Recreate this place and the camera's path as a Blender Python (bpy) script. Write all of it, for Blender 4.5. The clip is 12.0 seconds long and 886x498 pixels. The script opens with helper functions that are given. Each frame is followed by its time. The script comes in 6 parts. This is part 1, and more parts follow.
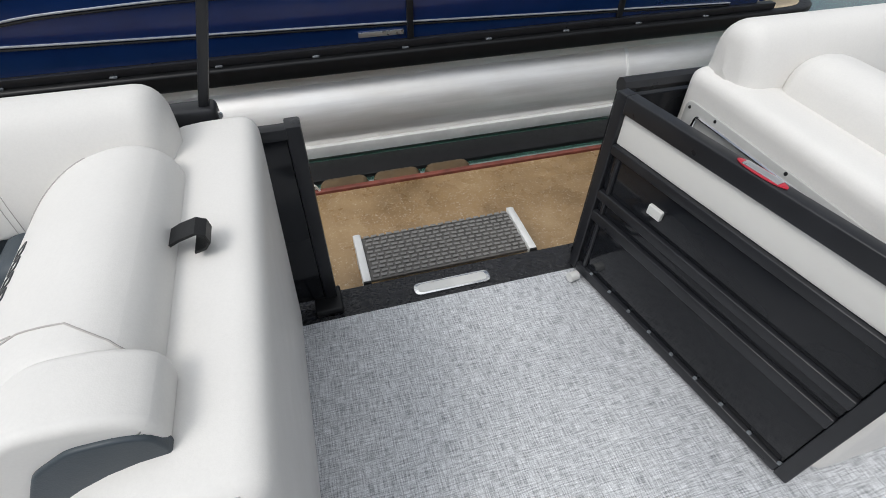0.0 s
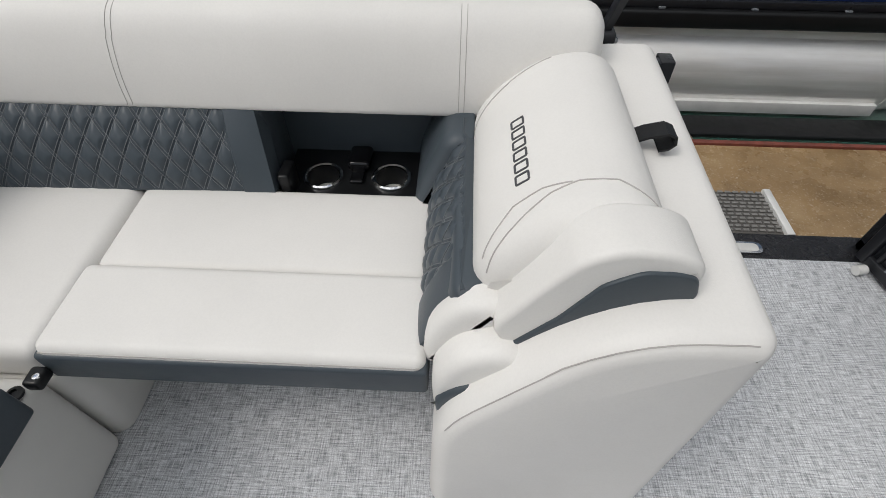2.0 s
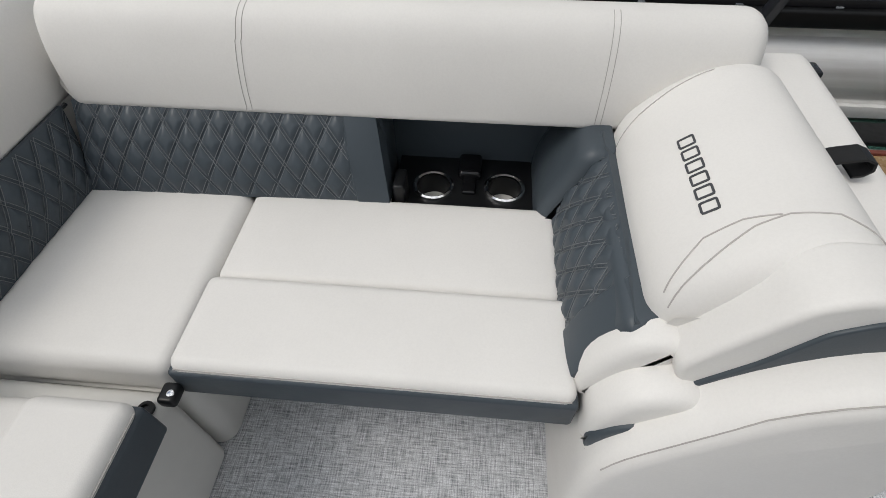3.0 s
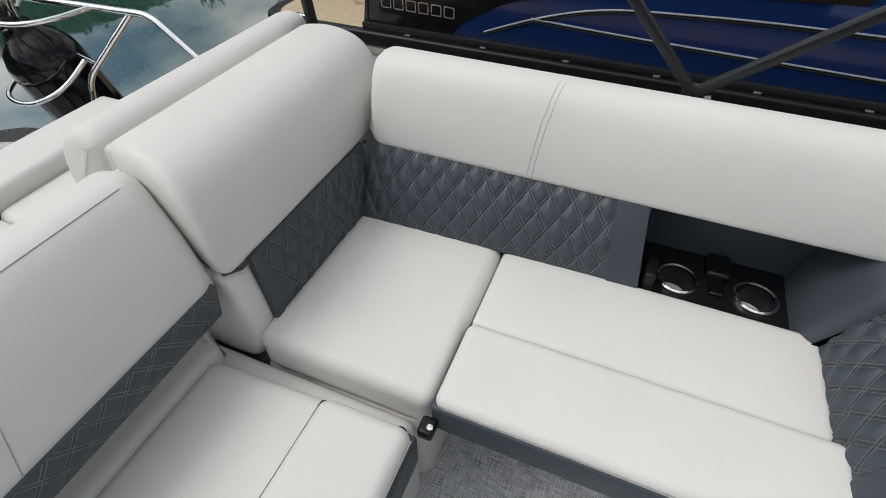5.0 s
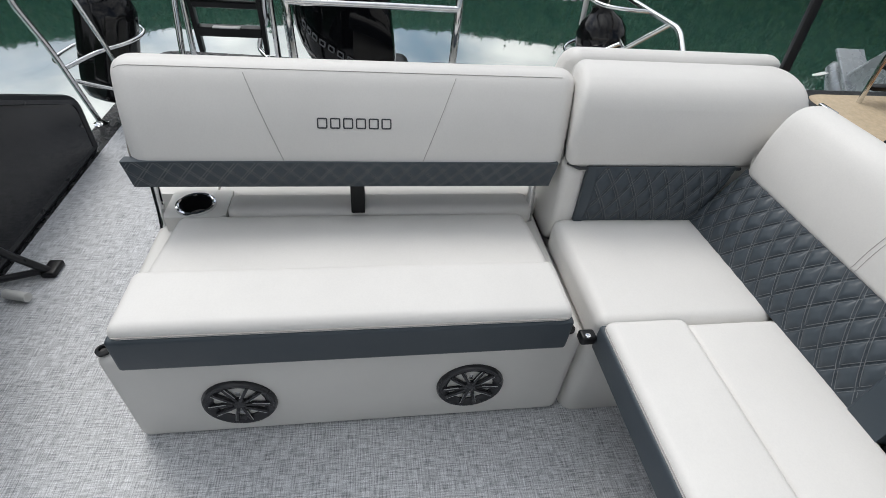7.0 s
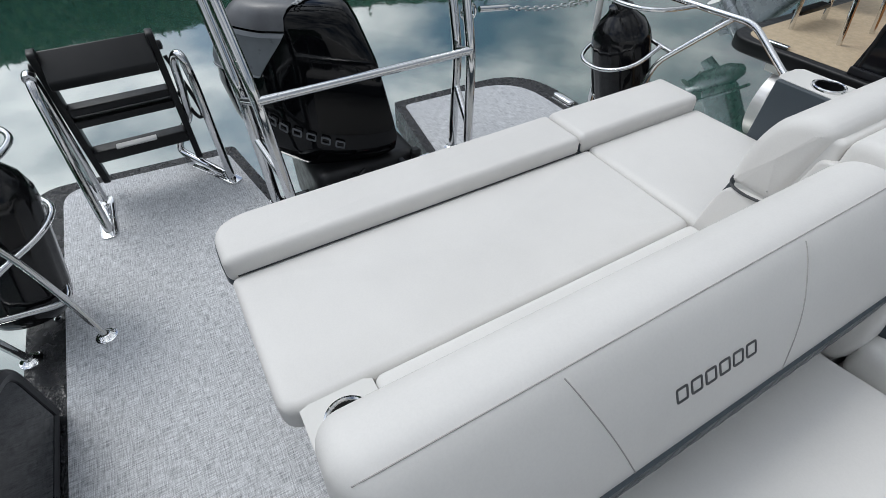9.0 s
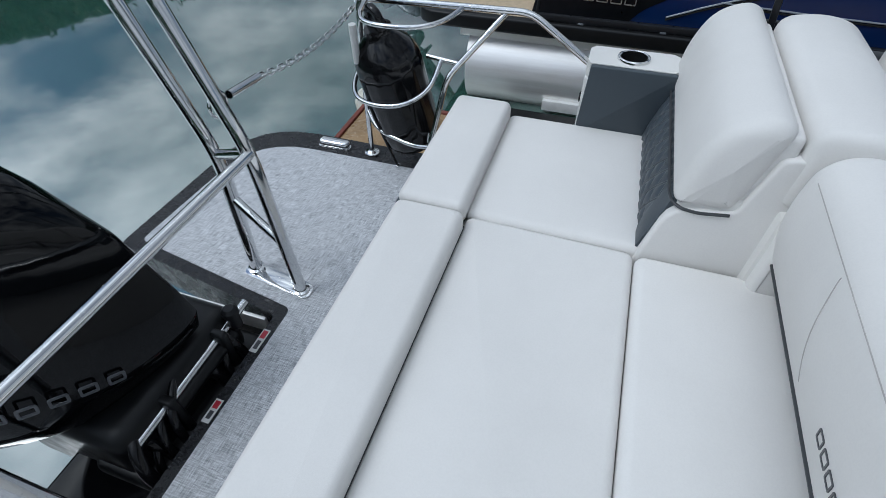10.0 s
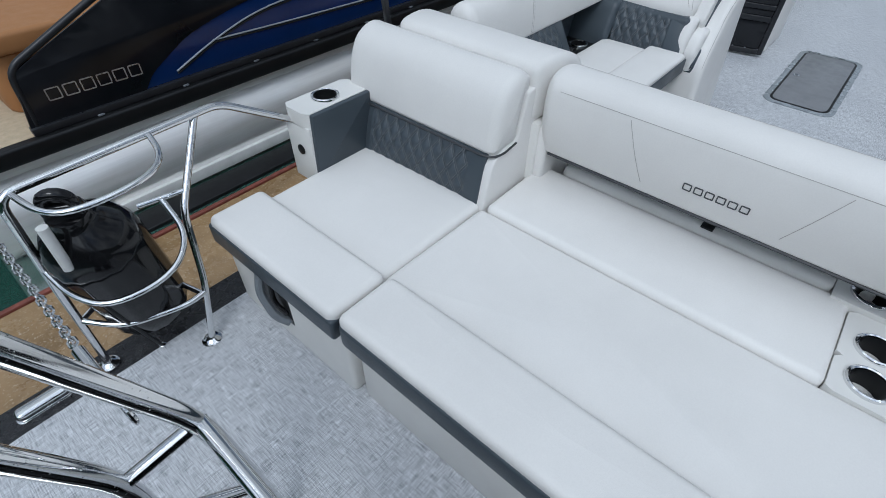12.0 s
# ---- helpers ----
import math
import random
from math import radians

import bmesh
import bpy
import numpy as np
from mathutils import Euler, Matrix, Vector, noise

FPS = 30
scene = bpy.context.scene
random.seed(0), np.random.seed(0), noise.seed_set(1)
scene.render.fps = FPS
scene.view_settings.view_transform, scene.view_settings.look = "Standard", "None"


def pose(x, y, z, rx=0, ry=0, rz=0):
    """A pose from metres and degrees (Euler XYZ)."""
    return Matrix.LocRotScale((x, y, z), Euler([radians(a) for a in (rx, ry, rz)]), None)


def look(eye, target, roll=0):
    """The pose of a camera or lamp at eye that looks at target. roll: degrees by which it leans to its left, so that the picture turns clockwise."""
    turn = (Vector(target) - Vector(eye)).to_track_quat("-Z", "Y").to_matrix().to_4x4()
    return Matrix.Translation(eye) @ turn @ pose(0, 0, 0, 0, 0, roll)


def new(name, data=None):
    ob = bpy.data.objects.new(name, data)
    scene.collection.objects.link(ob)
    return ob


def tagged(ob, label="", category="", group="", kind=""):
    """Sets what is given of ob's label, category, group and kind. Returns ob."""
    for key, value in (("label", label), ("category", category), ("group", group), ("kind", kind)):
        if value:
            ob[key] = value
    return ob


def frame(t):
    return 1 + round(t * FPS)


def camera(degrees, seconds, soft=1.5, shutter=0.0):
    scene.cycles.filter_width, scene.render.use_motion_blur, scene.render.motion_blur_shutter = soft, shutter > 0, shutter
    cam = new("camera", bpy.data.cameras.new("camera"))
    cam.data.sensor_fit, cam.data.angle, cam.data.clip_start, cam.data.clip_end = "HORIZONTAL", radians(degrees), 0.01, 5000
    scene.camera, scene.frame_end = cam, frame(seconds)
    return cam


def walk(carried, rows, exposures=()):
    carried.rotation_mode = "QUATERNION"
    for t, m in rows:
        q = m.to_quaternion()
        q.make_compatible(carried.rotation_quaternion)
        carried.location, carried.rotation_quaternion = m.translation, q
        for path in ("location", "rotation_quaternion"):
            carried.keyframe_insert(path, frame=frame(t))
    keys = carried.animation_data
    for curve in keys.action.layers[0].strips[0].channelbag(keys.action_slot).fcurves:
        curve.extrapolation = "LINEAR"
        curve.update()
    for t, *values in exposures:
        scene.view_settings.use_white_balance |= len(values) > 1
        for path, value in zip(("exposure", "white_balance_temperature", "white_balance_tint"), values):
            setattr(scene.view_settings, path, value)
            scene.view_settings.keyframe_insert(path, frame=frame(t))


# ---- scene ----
from mathutils import geometry
cam = camera(84.5, 12.0, soft=0.6)
PATH = [
    (0, (0.461, 0.454, 1.222), (0.875, 1.805, -0.193), 1.2),
    (0.5, (0.351, 0.4, 1.223), (0.432, 1.793, -0.21), 0.2),
    (1, (0.17, 0.377, 1.222), (0.154, 1.751, -0.232), 0.6),
    (1.5, (-0.005, 0.363, 1.23), (-0.035, 1.709, -0.248), 0.8),
    (2, (-0.082, 0.349, 1.226), (-0.137, 1.654, -0.288), 0.3),
    (2.5, (-0.158, 0.359, 1.218), (-0.252, 1.651, -0.306), -0.2),
    (3, (-0.319, 0.408, 1.222), (-0.451, 1.685, -0.313), -0.8),
    (3.2, (-0.373, 0.418, 1.227), (-0.529, 1.699, -0.3), -1.5),
    (4.8, (-0.677, 0.346, 1.302), (-1.016, 1.705, -0.126), 3.3),
    (5, (-0.659, 0.344, 1.292), (-1.204, 1.653, -0.119), -0.2),
    (5.5, (-0.597, 0.328, 1.26), (-1.548, 1.426, -0.114), 1.1),
    (6, (-0.429, 0.294, 1.268), (-1.697, 1.078, -0.065), 3.8),
    (6.5, (-0.267, 0.239, 1.262), (-1.7, 0.722, -0.048), 5.5),
    (7, (-0.162, 0.218, 1.281), (-1.645, 0.505, -0.03), 6.0),
    (7.2, (-0.163, 0.201, 1.288), (-1.645, 0.45, -0.032), 6.1),
    (8.8, (-1.029, -0.39, 1.367), (-2.356, 0.186, -0.014), 1.0),
    (9, (-1.179, -0.402, 1.358), (-2.433, 0.308, -0.029), -0.5),
    (9.5, (-1.596, -0.356, 1.294), (-2.519, 0.721, -0.116), -1.1),
    (10, (-1.98, -0.208, 1.344), (-2.441, 1.101, -0.096), -1.2),
    (10.5, (-2.347, 0.014, 1.289), (-2.302, 1.418, -0.135), 0.9),
    (11, (-2.558, 0.195, 1.342), (-2.051, 1.528, -0.06), 1.7),
    (11.3, (-2.662, 0.187, 1.377), (-1.968, 1.438, -0.021), -0.1),
    (11.5, (-2.784, 0.152, 1.4), (-1.927, 1.315, 0.017), 1.3),
    (12, (-2.903, 0.05, 1.446), (-1.799, 0.991, 0.069), 0.8),
]
EXPOSURES = [(0, 0.02, 6450, 10), (0.8, -0.05, 6600, 10), (1.5, -0.16, 6650, 10), (3.2, -0.22, 6650, 10), (5.5, -0.16, 6550, 10), (7.2, 0.02, 6450, 10),
             (8.8, -0.15, 6350, 10), (9.4, -0.42, 5750, 7), (10.5, -0.38, 5680, 7), (12, -0.38, 5680, 7)]
walk(cam, [(t, look(e, a, r)) for t, e, a, r in PATH], EXPOSURES)

# ---- world and sun: bright overcast sky with broken cloud ----
SUN_EL, SUN_AZ = 55.0, 241.0
world = bpy.data.worlds.new("sky")
scene.world = world
world.use_nodes = True
wn, wl = world.node_tree.nodes, world.node_tree.links
wn.clear()
w_out = wn.new("ShaderNodeOutputWorld")
w_bg = wn.new("ShaderNodeBackground")
w_sky = wn.new("ShaderNodeTexSky")
w_sky.sky_type = "NISHITA"
w_sky.sun_disc = False
w_sky.sun_elevation = radians(SUN_EL)
w_sky.sun_rotation = radians(SUN_AZ)
w_tc = wn.new("ShaderNodeTexCoord")
w_map = wn.new("ShaderNodeMapping")
w_map.inputs["Scale"].default_value = (1.0, 1.0, 2.6)
w_noise = wn.new("ShaderNodeTexNoise")
w_noise.inputs["Scale"].default_value = 2.3
w_noise.inputs["Detail"].default_value = 9
w_noise.inputs["Roughness"].default_value = 0.58
w_ramp = wn.new("ShaderNodeValToRGB")
w_ramp.color_ramp.elements[0].position = 0.36
w_ramp.color_ramp.elements[1].position = 0.56
w_shade = wn.new("ShaderNodeValToRGB")
w_shade.color_ramp.elements[0].position = 0.3
w_shade.color_ramp.elements[0].color = (6.3, 6.8, 7.6, 1)
w_shade.color_ramp.elements[1].position = 0.75
w_shade.color_ramp.elements[1].color = (21.0, 21.0, 20.4, 1)
w_noise2 = wn.new("ShaderNodeTexNoise")
w_noise2.inputs["Scale"].default_value = 5.0
w_noise2.inputs["Detail"].default_value = 6
w_mix = wn.new("ShaderNodeMix")
w_mix.data_type = "RGBA"
wl.new(w_tc.outputs["Generated"], w_map.inputs["Vector"])
wl.new(w_map.outputs[0], w_noise.inputs["Vector"])
wl.new(w_map.outputs[0], w_noise2.inputs["Vector"])
wl.new(w_noise.outputs["Fac"], w_ramp.inputs[0])
wl.new(w_noise2.outputs["Fac"], w_shade.inputs[0])
wl.new(w_ramp.outputs["Color"], w_mix.inputs["Factor"])
wl.new(w_sky.outputs["Color"], w_mix.inputs["A"])
wl.new(w_shade.outputs["Color"], w_mix.inputs["B"])
_az, _el = radians(SUN_AZ), radians(SUN_EL)
sun_way = Vector((math.sin(_az) * math.cos(_el), math.cos(_az) * math.cos(_el), math.sin(_el)))
w_dot = wn.new("ShaderNodeVectorMath")
w_dot.operation = "DOT_PRODUCT"
w_dot.inputs[1].default_value = sun_way
wl.new(w_tc.outputs["Generated"], w_dot.inputs[0])
w_glow = wn.new("ShaderNodeMapRange")
w_glow.interpolation_type = "SMOOTHSTEP"
w_glow.inputs["From Min"].default_value = 0.35
w_glow.inputs["From Max"].default_value = 0.95
w_glow.inputs["To Min"].default_value = 0.85
w_glow.inputs["To Max"].default_value = 2.3
wl.new(w_dot.outputs["Value"], w_glow.inputs["Value"])
w_mul = wn.new("ShaderNodeVectorMath")
w_mul.operation = "SCALE"
wl.new(w_mix.outputs["Result"], w_mul.inputs[0])
wl.new(w_glow.outputs["Result"], w_mul.inputs["Scale"])
wl.new(w_mul.outputs["Vector"], w_bg.inputs["Color"])
w_bg.inputs["Strength"].default_value = 0.056
wl.new(w_bg.outputs[0], w_out.inputs["Surface"])

sun_data = bpy.data.lights.new("sun", "SUN")
sun_data.energy = 1.25
sun_data.angle = radians(22)
sun_data.color = (1.0, 0.965, 0.91)
sun = new("sun", sun_data)
sun.matrix_world = look(sun_way * 40, (0, 0, 0))


# ---- materials ----
def node_mat(name):
    m = bpy.data.materials.new(name)
    m.use_nodes = True
    n = m.node_tree.nodes
    return m, n, m.node_tree.links, n["Principled BSDF"]


def coords(n, l, scale=(1, 1, 1), rot=(0, 0, 0)):
    tc = n.new("ShaderNodeTexCoord")
    mp = n.new("ShaderNodeMapping")
    mp.inputs["Scale"].default_value = scale
    mp.inputs["Rotation"].default_value = rot
    l.new(tc.outputs["Object"], mp.inputs["Vector"])
    return mp.outputs["Vector"]


def noise_tex(n, l, vec, scale, detail=4, rough=0.5):
    t = n.new("ShaderNodeTexNoise")
    t.inputs["Scale"].default_value = scale
    t.inputs["Detail"].default_value = detail
    t.inputs["Roughness"].default_value = rough
    l.new(vec, t.inputs["Vector"])
    return t.outputs["Fac"]


def ramp(n, l, fac, stops):
    r = n.new("ShaderNodeValToRGB")
    el = r.color_ramp.elements
    while len(el) < len(stops):
        el.new(0.5)
    for e, (p, c) in zip(el, stops):
        e.position, e.color = p, (*c, 1)
    l.new(fac, r.inputs[0])
    return r.outputs["Color"]


def bump(n, l, height, strength, dist, bsdf, normal=None):
    b = n.new("ShaderNodeBump")
    b.inputs["Strength"].default_value = strength
    b.inputs["Distance"].default_value = dist
    l.new(height, b.inputs["Height"])
    if normal:
        l.new(normal, b.inputs["Normal"])
    l.new(b.outputs["Normal"], bsdf.inputs["Normal"])
    return b.outputs["Normal"]


def mixed(n, l, fac, a, b, blend="MIX"):
    m = n.new("ShaderNodeMix")
    m.data_type, m.blend_type = "RGBA", blend
    for key, v in (("Factor", fac), ("A", a), ("B", b)):
        if isinstance(v, bpy.types.NodeSocket):
            l.new(v, m.inputs[key])
        elif key == "Factor":
            m.inputs[key].default_value = v
        else:
            m.inputs[key].default_value = (*v, 1)
    return m.outputs["Result"]


def math_node(n, l, op, a, b=0.0):
    m = n.new("ShaderNodeMath")
    m.operation = op
    for i, v in enumerate((a, b)):
        if isinstance(v, bpy.types.NodeSocket):
            l.new(v, m.inputs[i])
        else:
            m.inputs[i].default_value = v
    return m.outputs[0]


def plain(name, col, rough=0.5, metal=0.0, var=0.12, scale=8.0, grain=0.0, grain_scale=400, coat=0.0, spec=0.5):
    """A surface of one colour with broad unevenness, fine grain and uneven gloss."""
    m, n, l, b = node_mat(name)
    v = coords(n, l)
    broad = noise_tex(n, l, v, scale, 6, 0.6)
    lo, hi = [c * (1 - var) for c in col], [min(1, c * (1 + var)) for c in col]
    l.new(ramp(n, l, broad, [(0.3, lo), (0.7, hi)]), b.inputs["Base Color"])
    g = ramp(n, l, noise_tex(n, l, v, scale * 2.7, 5), [(0.3, [max(0.02, rough * 0.8)] * 3), (0.7, [min(1, rough * 1.2)] * 3)])
    l.new(g, b.inputs["Roughness"])
    b.inputs["Metallic"].default_value = metal
    b.inputs["Coat Weight"].default_value = coat
    b.inputs["Specular IOR Level"].default_value = spec
    if grain:
        bump(n, l, noise_tex(n, l, v, grain_scale, 3), grain, 0.001, b)
    return m


def vinyl(name, col, rough=0.50):
    """Marine upholstery vinyl: pebbled grain, soft wrinkles, faint handling marks."""
    m, n, l, b = node_mat(name)
    v = coords(n, l)
    broad = noise_tex(n, l, v, 3.2, 5, 0.6)
    base = ramp(n, l, broad, [(0.25, [c * 0.95 for c in col]), (0.75, [min(1, c * 1.03) for c in col])])
    speck = ramp(n, l, noise_tex(n, l, v, 210, 3, 0.7), [(0.35, (0.93, 0.93, 0.93)), (0.6, (1, 1, 1))])
    l.new(mixed(n, l, 0.35, base, speck, "MULTIPLY"), b.inputs["Base Color"])
    l.new(ramp(n, l, noise_tex(n, l, v, 14, 5), [(0.3, [rough * 0.85] * 3), (0.7, [rough * 1.2] * 3)]), b.inputs["Roughness"])
    b.inputs["Specular IOR Level"].default_value = 0.30
    cell = n.new("ShaderNodeTexVoronoi")
    cell.inputs["Scale"].default_value = 520
    l.new(v, cell.inputs["Vector"])
    nrm = bump(n, l, cell.outputs["Distance"], 0.16, 0.0006, b)
    bump(n, l, noise_tex(n, l, v, 9, 4, 0.55), 0.22, 0.006, b, nrm)
    return m


def woven(name):
    """Woven vinyl flooring: crossing flecked threads of pale and dark grey."""
    m, n, l, b = node_mat(name)
    a = noise_tex(n, l, coords(n, l, (24, 310, 1)), 1.0, 2, 0.5)
    c = noise_tex(n, l, coords(n, l, (310, 24, 1)), 1.0, 2, 0.5)
    fine = noise_tex(n, l, coords(n, l), 330, 2, 0.7)
    broad = noise_tex(n, l, coords(n, l), 2.2, 5, 0.6)
    ca = ramp(n, l, a, [(0.33, (0.20, 0.208, 0.22)), (0.46, (0.48, 0.492, 0.51)), (0.63, (0.82, 0.83, 0.845))])
    cc = ramp(n, l, c, [(0.33, (0.20, 0.208, 0.22)), (0.46, (0.48, 0.492, 0.51)), (0.63, (0.82, 0.83, 0.845))])
    both = mixed(n, l, 0.5, ca, cc)
    both = mixed(n, l, 0.55, both, ramp(n, l, fine, [(0.3, (0.45, 0.45, 0.46)), (0.7, (1.25, 1.25, 1.25))]), "MULTIPLY")
    both = mixed(n, l, 0.6, both, ramp(n, l, broad, [(0.3, (0.8, 0.81, 0.83)), (0.7, (1.06, 1.06, 1.06))]), "MULTIPLY")
    l.new(both, b.inputs["Base Color"])
    l.new(ramp(n, l, broad, [(0.35, (0.42, 0.42, 0.42)), (0.65, (0.62, 0.62, 0.62))]), b.inputs["Roughness"])
    h = math_node(n, l, "ADD", math_node(n, l, "ADD", a, c), math_node(n, l, "MULTIPLY", fine, 0.6))
    bump(n, l, h, 0.4, 0.0012, b)
    return m


def chrome_mat():
    m, n, l, b = node_mat("polished_steel")
    v = coords(n, l)
    b.inputs["Metallic"].default_value = 1
    b.inputs["Base Color"].default_value = (0.74, 0.745, 0.75, 1)
    l.new(ramp(n, l, noise_tex(n, l, v, 30, 4), [(0.35, (0.05, 0.05, 0.05)), (0.7, (0.13, 0.13, 0.13))]), b.inputs["Roughness"])
    drops = n.new("ShaderNodeTexVoronoi")
    drops.inputs["Scale"].default_value = 130
    l.new(v, drops.inputs["Vector"])
    d = ramp(n, l, drops.outputs["Distance"], [(0.16, (1, 1, 1)), (0.24, (0, 0, 0))])
    gate_d = ramp(n, l, noise_tex(n, l, v, 22, 3), [(0.5, (0, 0, 0)), (0.6, (1, 1, 1))])
    bump(n, l, mixed(n, l, 1.0, d, gate_d, "MULTIPLY"), 0.5, 0.001, b)
    return m


def brushed_alu():
    m, n, l, b = node_mat("brushed_aluminium")
    b.inputs["Metallic"].default_value = 0.72
    streak = noise_tex(n, l, coords(n, l, (0.8, 16, 16)), 2.0, 6, 0.6)
    stain = noise_tex(n, l, coords(n, l, (0.6, 2, 2.5)), 1.3, 6, 0.65)
    c = ramp(n, l, streak, [(0.3, (0.86, 0.85, 0.835)), (0.7, (0.97, 0.965, 0.955))])
    c = mixed(n, l, 0.7, c, ramp(n, l, stain, [(0.35, (0.88, 0.85, 0.80)), (0.6, (1, 1, 1))]), "MULTIPLY")
    l.new(c, b.inputs["Base Color"])
    l.new(ramp(n, l, streak, [(0.3, (0.42, 0.42, 0.42)), (0.7, (0.58, 0.58, 0.58))]), b.inputs["Roughness"])
    return m


def embossed_trim():
    """Wet black deck edging with a leather-like emboss and beads of water."""
    m, n, l, b = node_mat("wet_black_trim")
    v = coords(n, l)
    b.inputs["Base Color"].default_value = (0.014, 0.0145, 0.017, 1)
    l.new(ramp(n, l, noise_tex(n, l, v, 16, 4), [(0.4, (0.12, 0.12, 0.12)), (0.65, (0.42, 0.42, 0.42))]), b.inputs["Roughness"])
    h = ramp(n, l, noise_tex(n, l, coords(n, l, (1, 1.8, 1)), 70, 3, 0.6), [(0.42, (0, 0, 0)), (0.56, (1, 1, 1))])
    bump(n, l, h, 0.7, 0.003, b)
    return m


def water_mat():
    m, n, l, b = node_mat("green_lake_water")
    v = coords(n, l)
    l.new(ramp(n, l, noise_tex(n, l, v, 0.35, 3), [(0.3, (0.026, 0.082, 0.062)), (0.7, (0.040, 0.108, 0.084))]), b.inputs["Base Color"])
    b.inputs["Roughness"].default_value = 0.03
    b.inputs["IOR"].default_value = 2.6
    b.inputs["Coat Weight"].default_value = 1.0
    b.inputs["Coat IOR"].default_value = 1.9
    b.inputs["Coat Roughness"].default_value = 0.02
    b.inputs["Specular IOR Level"].default_value = 0.6
    r1 = noise_tex(n, l, coords(n, l, (1, 1.6, 1)), 1.6, 3, 0.5)
    nrm = bump(n, l, r1, 0.035, 0.04, b)
    bump(n, l, noise_tex(n, l, v, 9, 3, 0.5), 0.04, 0.006, b, nrm)
    return m


def dock_mat():
    """Tan coated dock deck, wet in patches, with pale aggregate flecks."""
    m, n, l, b = node_mat("tan_wet_concrete")
    v = coords(n, l)
    broad = noise_tex(n, l, v, 3.0, 7, 0.65)
    c = ramp(n, l, broad, [(0.3, (0.17, 0.105, 0.045)), (0.55, (0.30, 0.195, 0.095)), (0.75, (0.40, 0.28, 0.15))])
    fleck = ramp(n, l, noise_tex(n, l, v, 85, 5, 0.7), [(0.56, (0, 0, 0)), (0.7, (1, 1, 1))])
    c = mixed(n, l, math_node(n, l, "MULTIPLY", fleck, 0.7), c, (0.66, 0.58, 0.46))
    l.new(c, b.inputs["Base Color"])
    l.new(ramp(n, l, noise_tex(n, l, v, 5, 6, 0.6), [(0.42, (0.14, 0.14, 0.14)), (0.62, (0.6, 0.6, 0.6))]), b.inputs["Roughness"])
    bump(n, l, noise_tex(n, l, v, 45, 5, 0.7), 0.4, 0.004, b)
    return m


def tinted_panel():
    m, n, l, b = node_mat("dark_tinted_panel")
    v = coords(n, l)
    l.new(ramp(n, l, noise_tex(n, l, v, 3, 4), [(0.3, (0.006, 0.007, 0.009)), (0.7, (0.014, 0.015, 0.018))]), b.inputs["Base Color"])
    b.inputs["Roughness"].default_value = 0.08
    b.inputs["Specular IOR Level"].default_value = 0.32
    bump(n, l, noise_tex(n, l, v, 6, 2), 0.05, 0.01, b)
    return m


def leaf_mat():
    m, n, l, b = node_mat("tree_foliage")
    info = n.new("ShaderNodeNewGeometry")
    l.new(ramp(n, l, info.outputs["Random Per Island"], [(0.0, (0.010, 0.034, 0.010)), (0.6, (0.022, 0.062, 0.016)), (1.0, (0.045, 0.095, 0.026))]), b.inputs["Base Color"])
    b.inputs["Roughness"].default_value = 0.7
    return m


WHITE = vinyl("white_vinyl", (0.74, 0.725, 0.70))
GREY = vinyl("slate_grey_vinyl", (0.058, 0.072, 0.085), 0.36)
SHELL = plain("white_moulded_plastic", (0.70, 0.69, 0.66), 0.45, var=0.04, scale=3, grain=0.15, grain_scale=260)
STITCH = plain("pale_stitching", (0.17, 0.18, 0.19), 0.6, grain=0.3, grain_scale=900)
SEAM = plain("warm_grey_seam", (0.42, 0.40, 0.38), 0.6)
WELT = plain("dark_welt", (0.035, 0.038, 0.042), 0.5)
CARPET = woven("woven_grey_floor")
CHROME = chrome_mat()
ALU = brushed_alu()
ALU_PALE = plain("dull_aluminium", (0.80, 0.80, 0.78), 0.45, 0.25, var=0.1, scale=6)
TRIM = embossed_trim()
BLACK = plain("satin_black", (0.008, 0.0085, 0.0095), 0.38, var=0.2, grain=0.2, grain_scale=300, spec=0.3)
BLACK_TUBE = plain("anodised_charcoal", (0.016, 0.017, 0.020), 0.34, 0.0, var=0.15, spec=0.4)
GLOSS = plain("gloss_black_cowl", (0.003, 0.0032, 0.004), 0.05, var=0.2, spec=0.28)
COWL = plain("dark_cowl_top", (0.115, 0.12, 0.13), 0.36, var=0.2, grain=0.5, grain_scale=120)
RUBBER = plain("black_rubber", (0.006, 0.006, 0.007), 0.11, var=0.2, scale=14, spec=0.4)
PANEL = tinted_panel()
WATER = water_mat()
DOCK = dock_mat()
RUST = plain("rusty_red_steel", (0.17, 0.045, 0.03), 0.6, var=0.35, scale=14, grain=0.5, grain_scale=160)
BLUE = plain("metallic_navy_panel", (0.010, 0.038, 0.16), 0.14, 0.35, var=0.12, scale=3, coat=0.8)
TAN = plain("tan_boat_floor", (0.50, 0.40, 0.27), 0.6, var=0.12, scale=22, grain=0.5, grain_scale=260)
TANSEAT = vinyl("caramel_vinyl", (0.36, 0.17, 0.065))
MARK = plain("dark_lettering", (0.05, 0.052, 0.058), 0.4)
SILVER = plain("silver_lettering", (0.55, 0.56, 0.57), 0.3, 0.8)
RED = plain("red_badge", (0.45, 0.02, 0.04), 0.35)
PALE = plain("pale_plastic", (0.62, 0.62, 0.60), 0.4, var=0.1)
GREYCOWL = plain("grey_cowl", (0.16, 0.175, 0.19), 0.3, var=0.15)
